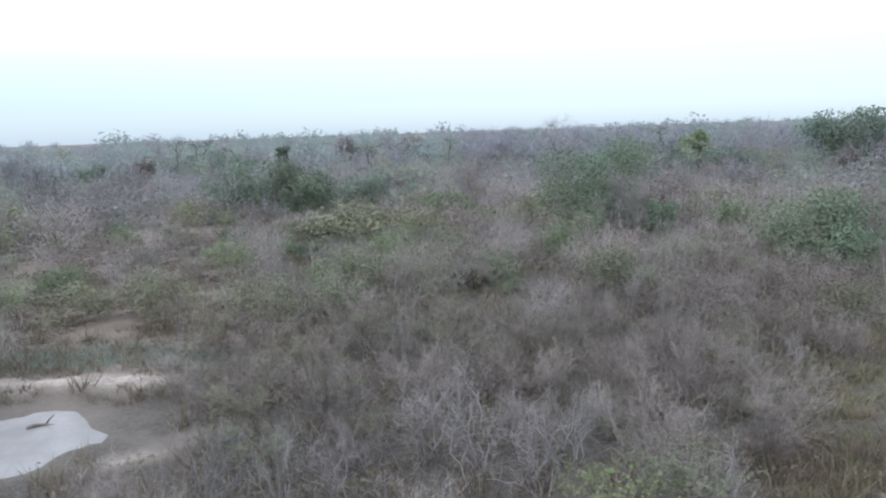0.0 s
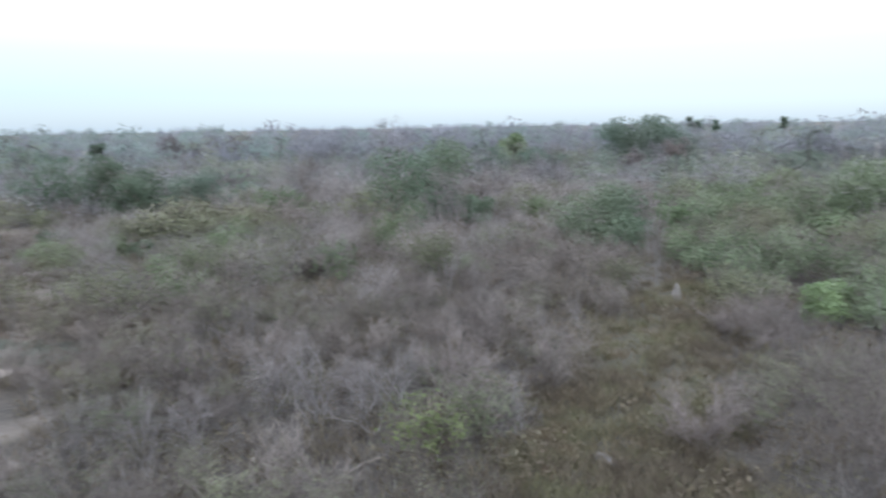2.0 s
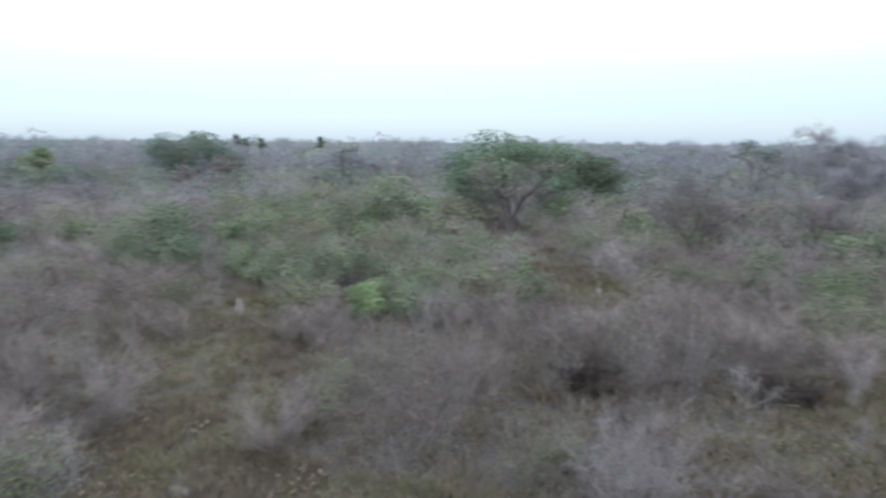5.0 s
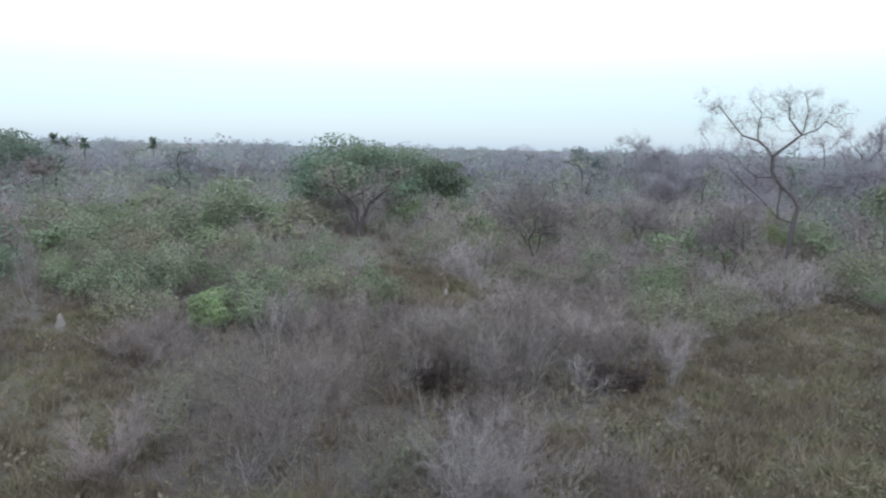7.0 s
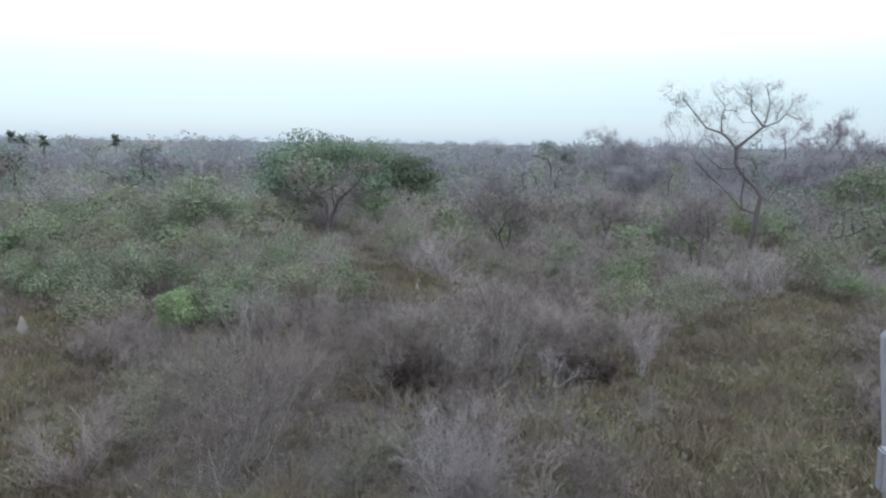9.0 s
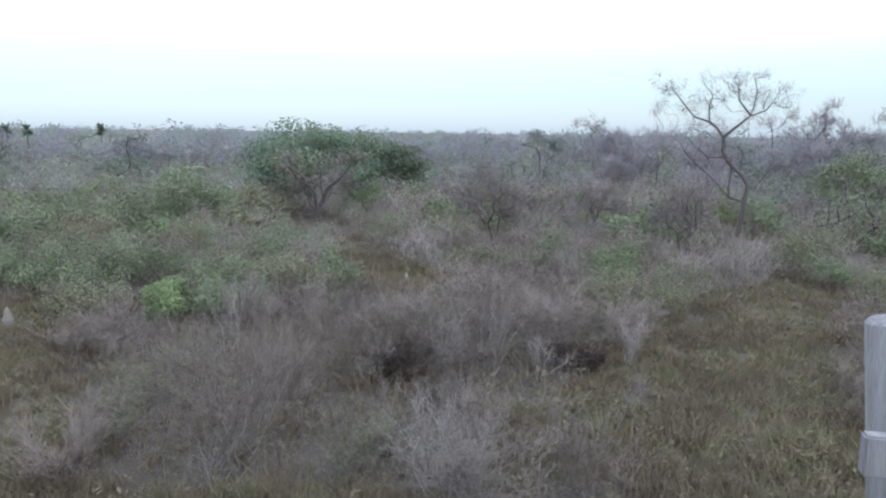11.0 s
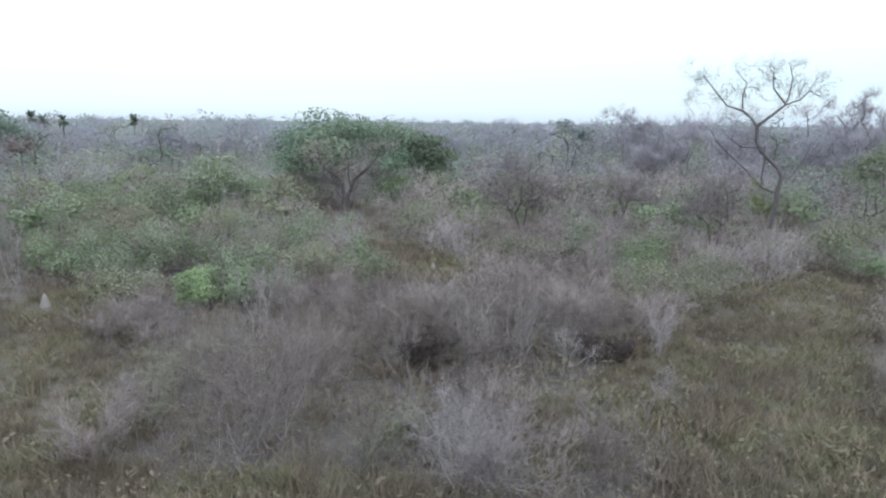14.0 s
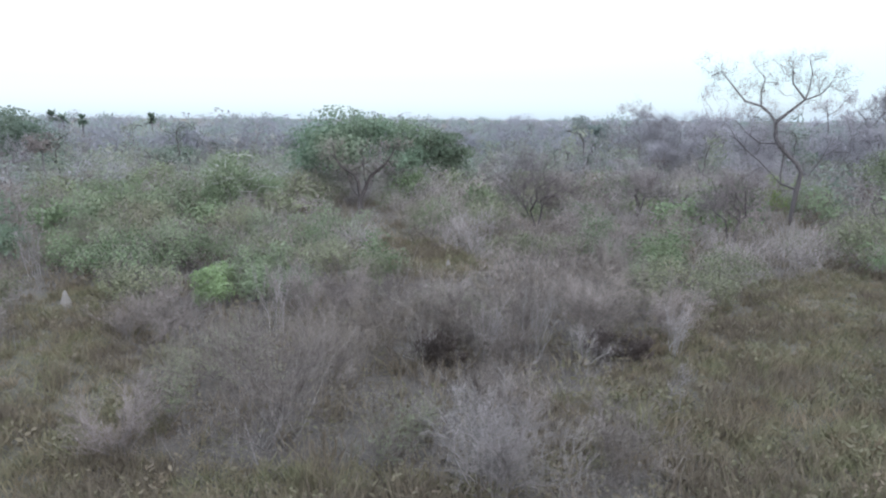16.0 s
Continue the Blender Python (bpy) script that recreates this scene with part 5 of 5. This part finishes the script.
def build_herbs():
    x, y = spread_points(6400, 10.5, 52, -30, 104)
    g = grassy(x, y)
    ok = (pond_depth(x, y) > 1.4) & (turfy(x, y) < 0.35) & (sandy(x, y) < 0.2) & ((g > 0.3) | (rng.uniform(0, 1, len(x)) < 0.8))
    ok &= np.sin(0.8 * x - 0.5 * y) + np.sin(0.7 * y + 0.9 * x) + rng.normal(0, 0.8, len(x)) > -0.5
    x, y = x[ok], y[ok]
    s = rng.uniform(0.7, 1.8, len(x)) * (1 + np.hypot(x, y) / 120) * (0.45 + 0.95 * hummock(x, y))
    field([herb_clump(26, 0.46, 0.7, 0.036) for _ in range(7)], x, y, s, s * rng.uniform(0.6, 1.2, len(x)), HERB, "leafy_herbs", "knee-high brown and olive herbs among the grass")


build_herbs()


def build_turf():
    x, y = spread_points(9000, 22, 66, -37, 2)
    ok = (turfy(x, y) > 0.25) & (pond_depth(x, y) > 1.3) & (sandy(x, y) < 0.45)
    ok &= np.sin(0.9 * x + 0.4 * y) + np.sin(0.5 * y - 0.8 * x) + rng.normal(0, 0.7, len(x)) > -0.3
    x, y = x[ok], y[ok]
    s = rng.uniform(0.7, 1.5, len(x))
    field([tussock(22, 0.22, 0.013) for _ in range(5)], x, y, s, s, GRASS_DRY, "short_turf", "short grazed brown turf of the clearing")
    x, y = spread_points(2600, 22, 34, -36, -8)
    ok = (near_line(x, y, ((-9.5, 27.5), (-13, 28.5), (-19, 28))) + rng.normal(0, 0.4, len(x)) < 1.3) & (sandy(x, y) < 0.45)
    field([tussock(22, 0.25, 0.012) for _ in range(5)], x[ok], y[ok], np.full(ok.sum(), 1.1), np.full(ok.sum(), 1.0), LEAF_GREY, "pool_side_grass", "fresh grey-green grass behind the pool's bank")


build_turf()


def build_low_scrub():
    x, y = spread_points(1700, 10.5, 70, power=0.9)
    ok = (grassy(x, y) < 0.35) & (pond_depth(x, y) > 1.4) & (turfy(x, y) < 0.4) & (sandy(x, y) < 0.3)
    x, y = x[ok], y[ok]
    s = rng.uniform(0.7, 1.4, len(x)) * (1 + np.hypot(x, y) / 110)
    field([twig_clump(12, 0.9, 0.28, 0.007) for _ in range(6)], x, y, s, s, TWIG, "low_scrub", "low dry grey twigs and undergrowth")


build_low_scrub()


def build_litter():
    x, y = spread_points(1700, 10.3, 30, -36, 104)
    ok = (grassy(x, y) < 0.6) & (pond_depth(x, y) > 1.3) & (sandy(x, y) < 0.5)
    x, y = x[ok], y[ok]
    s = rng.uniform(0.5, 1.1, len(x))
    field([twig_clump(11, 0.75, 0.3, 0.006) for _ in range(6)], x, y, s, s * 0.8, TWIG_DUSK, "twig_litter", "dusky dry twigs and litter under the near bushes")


build_litter()


def shrub_template(h, w, twigs, nleaf, leaf_s):
    """A far shrub: rounded masses with twigs or leaves over them."""
    s = Soup()
    cen, rad = masses_of(5, w, h, 0.1 * h, 0.35)
    clothe(s, cen, rad, nleaf, leaf_s, 0.85, 1.7, 0.4)
    if twigs:
        bristle(s, cen, rad, twigs, 0.022, 0.85, 1.5)
    return s.arrays()


def build_far_scrub():
    x, y = spread_points(2000, 70, 150)
    ok = (grassy(x, y) < 0.4) & (turfy(x, y) < 0.5)
    for a, b, r in KEEP:
        ok &= np.hypot(x - a, y - b) > r * 0.8
    x, y = x[ok], y[ok]
    s = np.where(rng.uniform(0, 1, len(x)) < 0.62, rng.uniform(0.5, 1.0, len(x)), rng.uniform(1.1, 1.75, len(x)))
    kind = rng.uniform(0, 1, len(x)) + 0.16 * np.sin(x * 0.09) + 0.16 * np.sin(y * 0.07 + 2)
    az = np.degrees(np.arctan2(x, y))
    kind = kind + np.where(az > 58, 0.03, 0) - np.where((az > 30) & (az < 58), 0.18, 0)
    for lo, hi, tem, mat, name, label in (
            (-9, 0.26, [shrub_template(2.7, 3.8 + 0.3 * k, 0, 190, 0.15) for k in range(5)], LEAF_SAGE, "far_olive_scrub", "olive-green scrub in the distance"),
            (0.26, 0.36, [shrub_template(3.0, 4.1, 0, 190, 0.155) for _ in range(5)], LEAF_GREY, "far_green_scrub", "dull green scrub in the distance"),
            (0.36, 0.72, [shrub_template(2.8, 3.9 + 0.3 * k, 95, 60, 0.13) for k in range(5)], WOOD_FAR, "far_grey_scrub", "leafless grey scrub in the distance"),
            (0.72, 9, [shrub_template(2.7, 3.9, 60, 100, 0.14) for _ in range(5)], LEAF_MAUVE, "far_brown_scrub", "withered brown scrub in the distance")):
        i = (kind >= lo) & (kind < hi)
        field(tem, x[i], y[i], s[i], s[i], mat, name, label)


build_far_scrub()


def wood_template(h, w, twigs, nleaf, leaf_s, r):
    """A far tree: a short bole and a crown of rounded masses with leaves or twigs over them."""
    s = Soup()
    tube(s, [(0, 0, 0), (0.1, 0.05, 0.2 * h), (0, 0, 0.4 * h)], (r * 3.0, r * 2.6, r * 2.2), 4)
    cen, rad = masses_of(7, w, h, 0.16 * h, 0.3)
    clothe(s, cen, rad, nleaf, leaf_s, 0.8, 1.7, 0.35)
    if twigs:
        bristle(s, cen, rad, twigs, r * 0.5, 0.8, 1.5)
    return s.arrays()


def build_woods():
    x, y = spread_points(1500, 126, 420, -40, 108, 1.25)
    x2, y2 = spread_points(560, 400, 1500, -40, 108, 1.4)
    n1 = len(x)
    x, y = np.append(x, x2), np.append(y, y2)
    ok = np.ones(len(x), dtype=bool)
    for a, b, r in KEEP:
        ok &= np.hypot(x - a, y - b) > r
    far = (np.arange(len(x)) >= n1)[ok]
    x, y = x[ok], y[ok]
    tall = np.where(rng.uniform(0, 1, len(x)) < 0.15, 1.25, 1.0)
    s = tall * np.where(far, rng.uniform(0.92, 1.08, len(x)) * (1 + 0.08 * np.sin(x * 0.013) * np.sin(y * 0.011)), (1.0 + 0.16 * np.sin(x * 0.045) * np.sin(y * 0.05 + 1)) * rng.uniform(0.72, 1.14, len(x)))
    s = np.minimum(s, 1.3)
    kind = rng.uniform(0, 1, len(x)) + 0.22 * np.sin(x * 0.021 + 1) + 0.2 * np.sin(y * 0.027)
    az = np.degrees(np.arctan2(x, y))
    kind = kind + np.where(az > 60, 0.14, 0) - np.where(az < -8, 0.12, 0)
    # Haze over the far wood comes from the base colours of the mist materials.
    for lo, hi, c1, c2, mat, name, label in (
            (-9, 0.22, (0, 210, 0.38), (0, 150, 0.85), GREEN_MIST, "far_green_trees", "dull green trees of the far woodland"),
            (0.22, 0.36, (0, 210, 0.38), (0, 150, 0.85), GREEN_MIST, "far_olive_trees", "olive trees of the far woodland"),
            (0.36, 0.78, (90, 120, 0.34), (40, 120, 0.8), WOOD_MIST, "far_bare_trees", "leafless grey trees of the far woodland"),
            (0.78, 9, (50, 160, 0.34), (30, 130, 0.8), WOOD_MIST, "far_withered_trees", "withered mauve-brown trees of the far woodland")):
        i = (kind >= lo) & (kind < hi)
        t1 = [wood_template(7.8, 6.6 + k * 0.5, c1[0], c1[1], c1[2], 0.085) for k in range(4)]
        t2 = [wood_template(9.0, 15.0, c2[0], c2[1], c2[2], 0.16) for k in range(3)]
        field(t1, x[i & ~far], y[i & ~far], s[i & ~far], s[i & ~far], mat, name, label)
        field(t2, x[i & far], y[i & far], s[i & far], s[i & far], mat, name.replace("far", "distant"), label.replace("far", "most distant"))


build_woods()
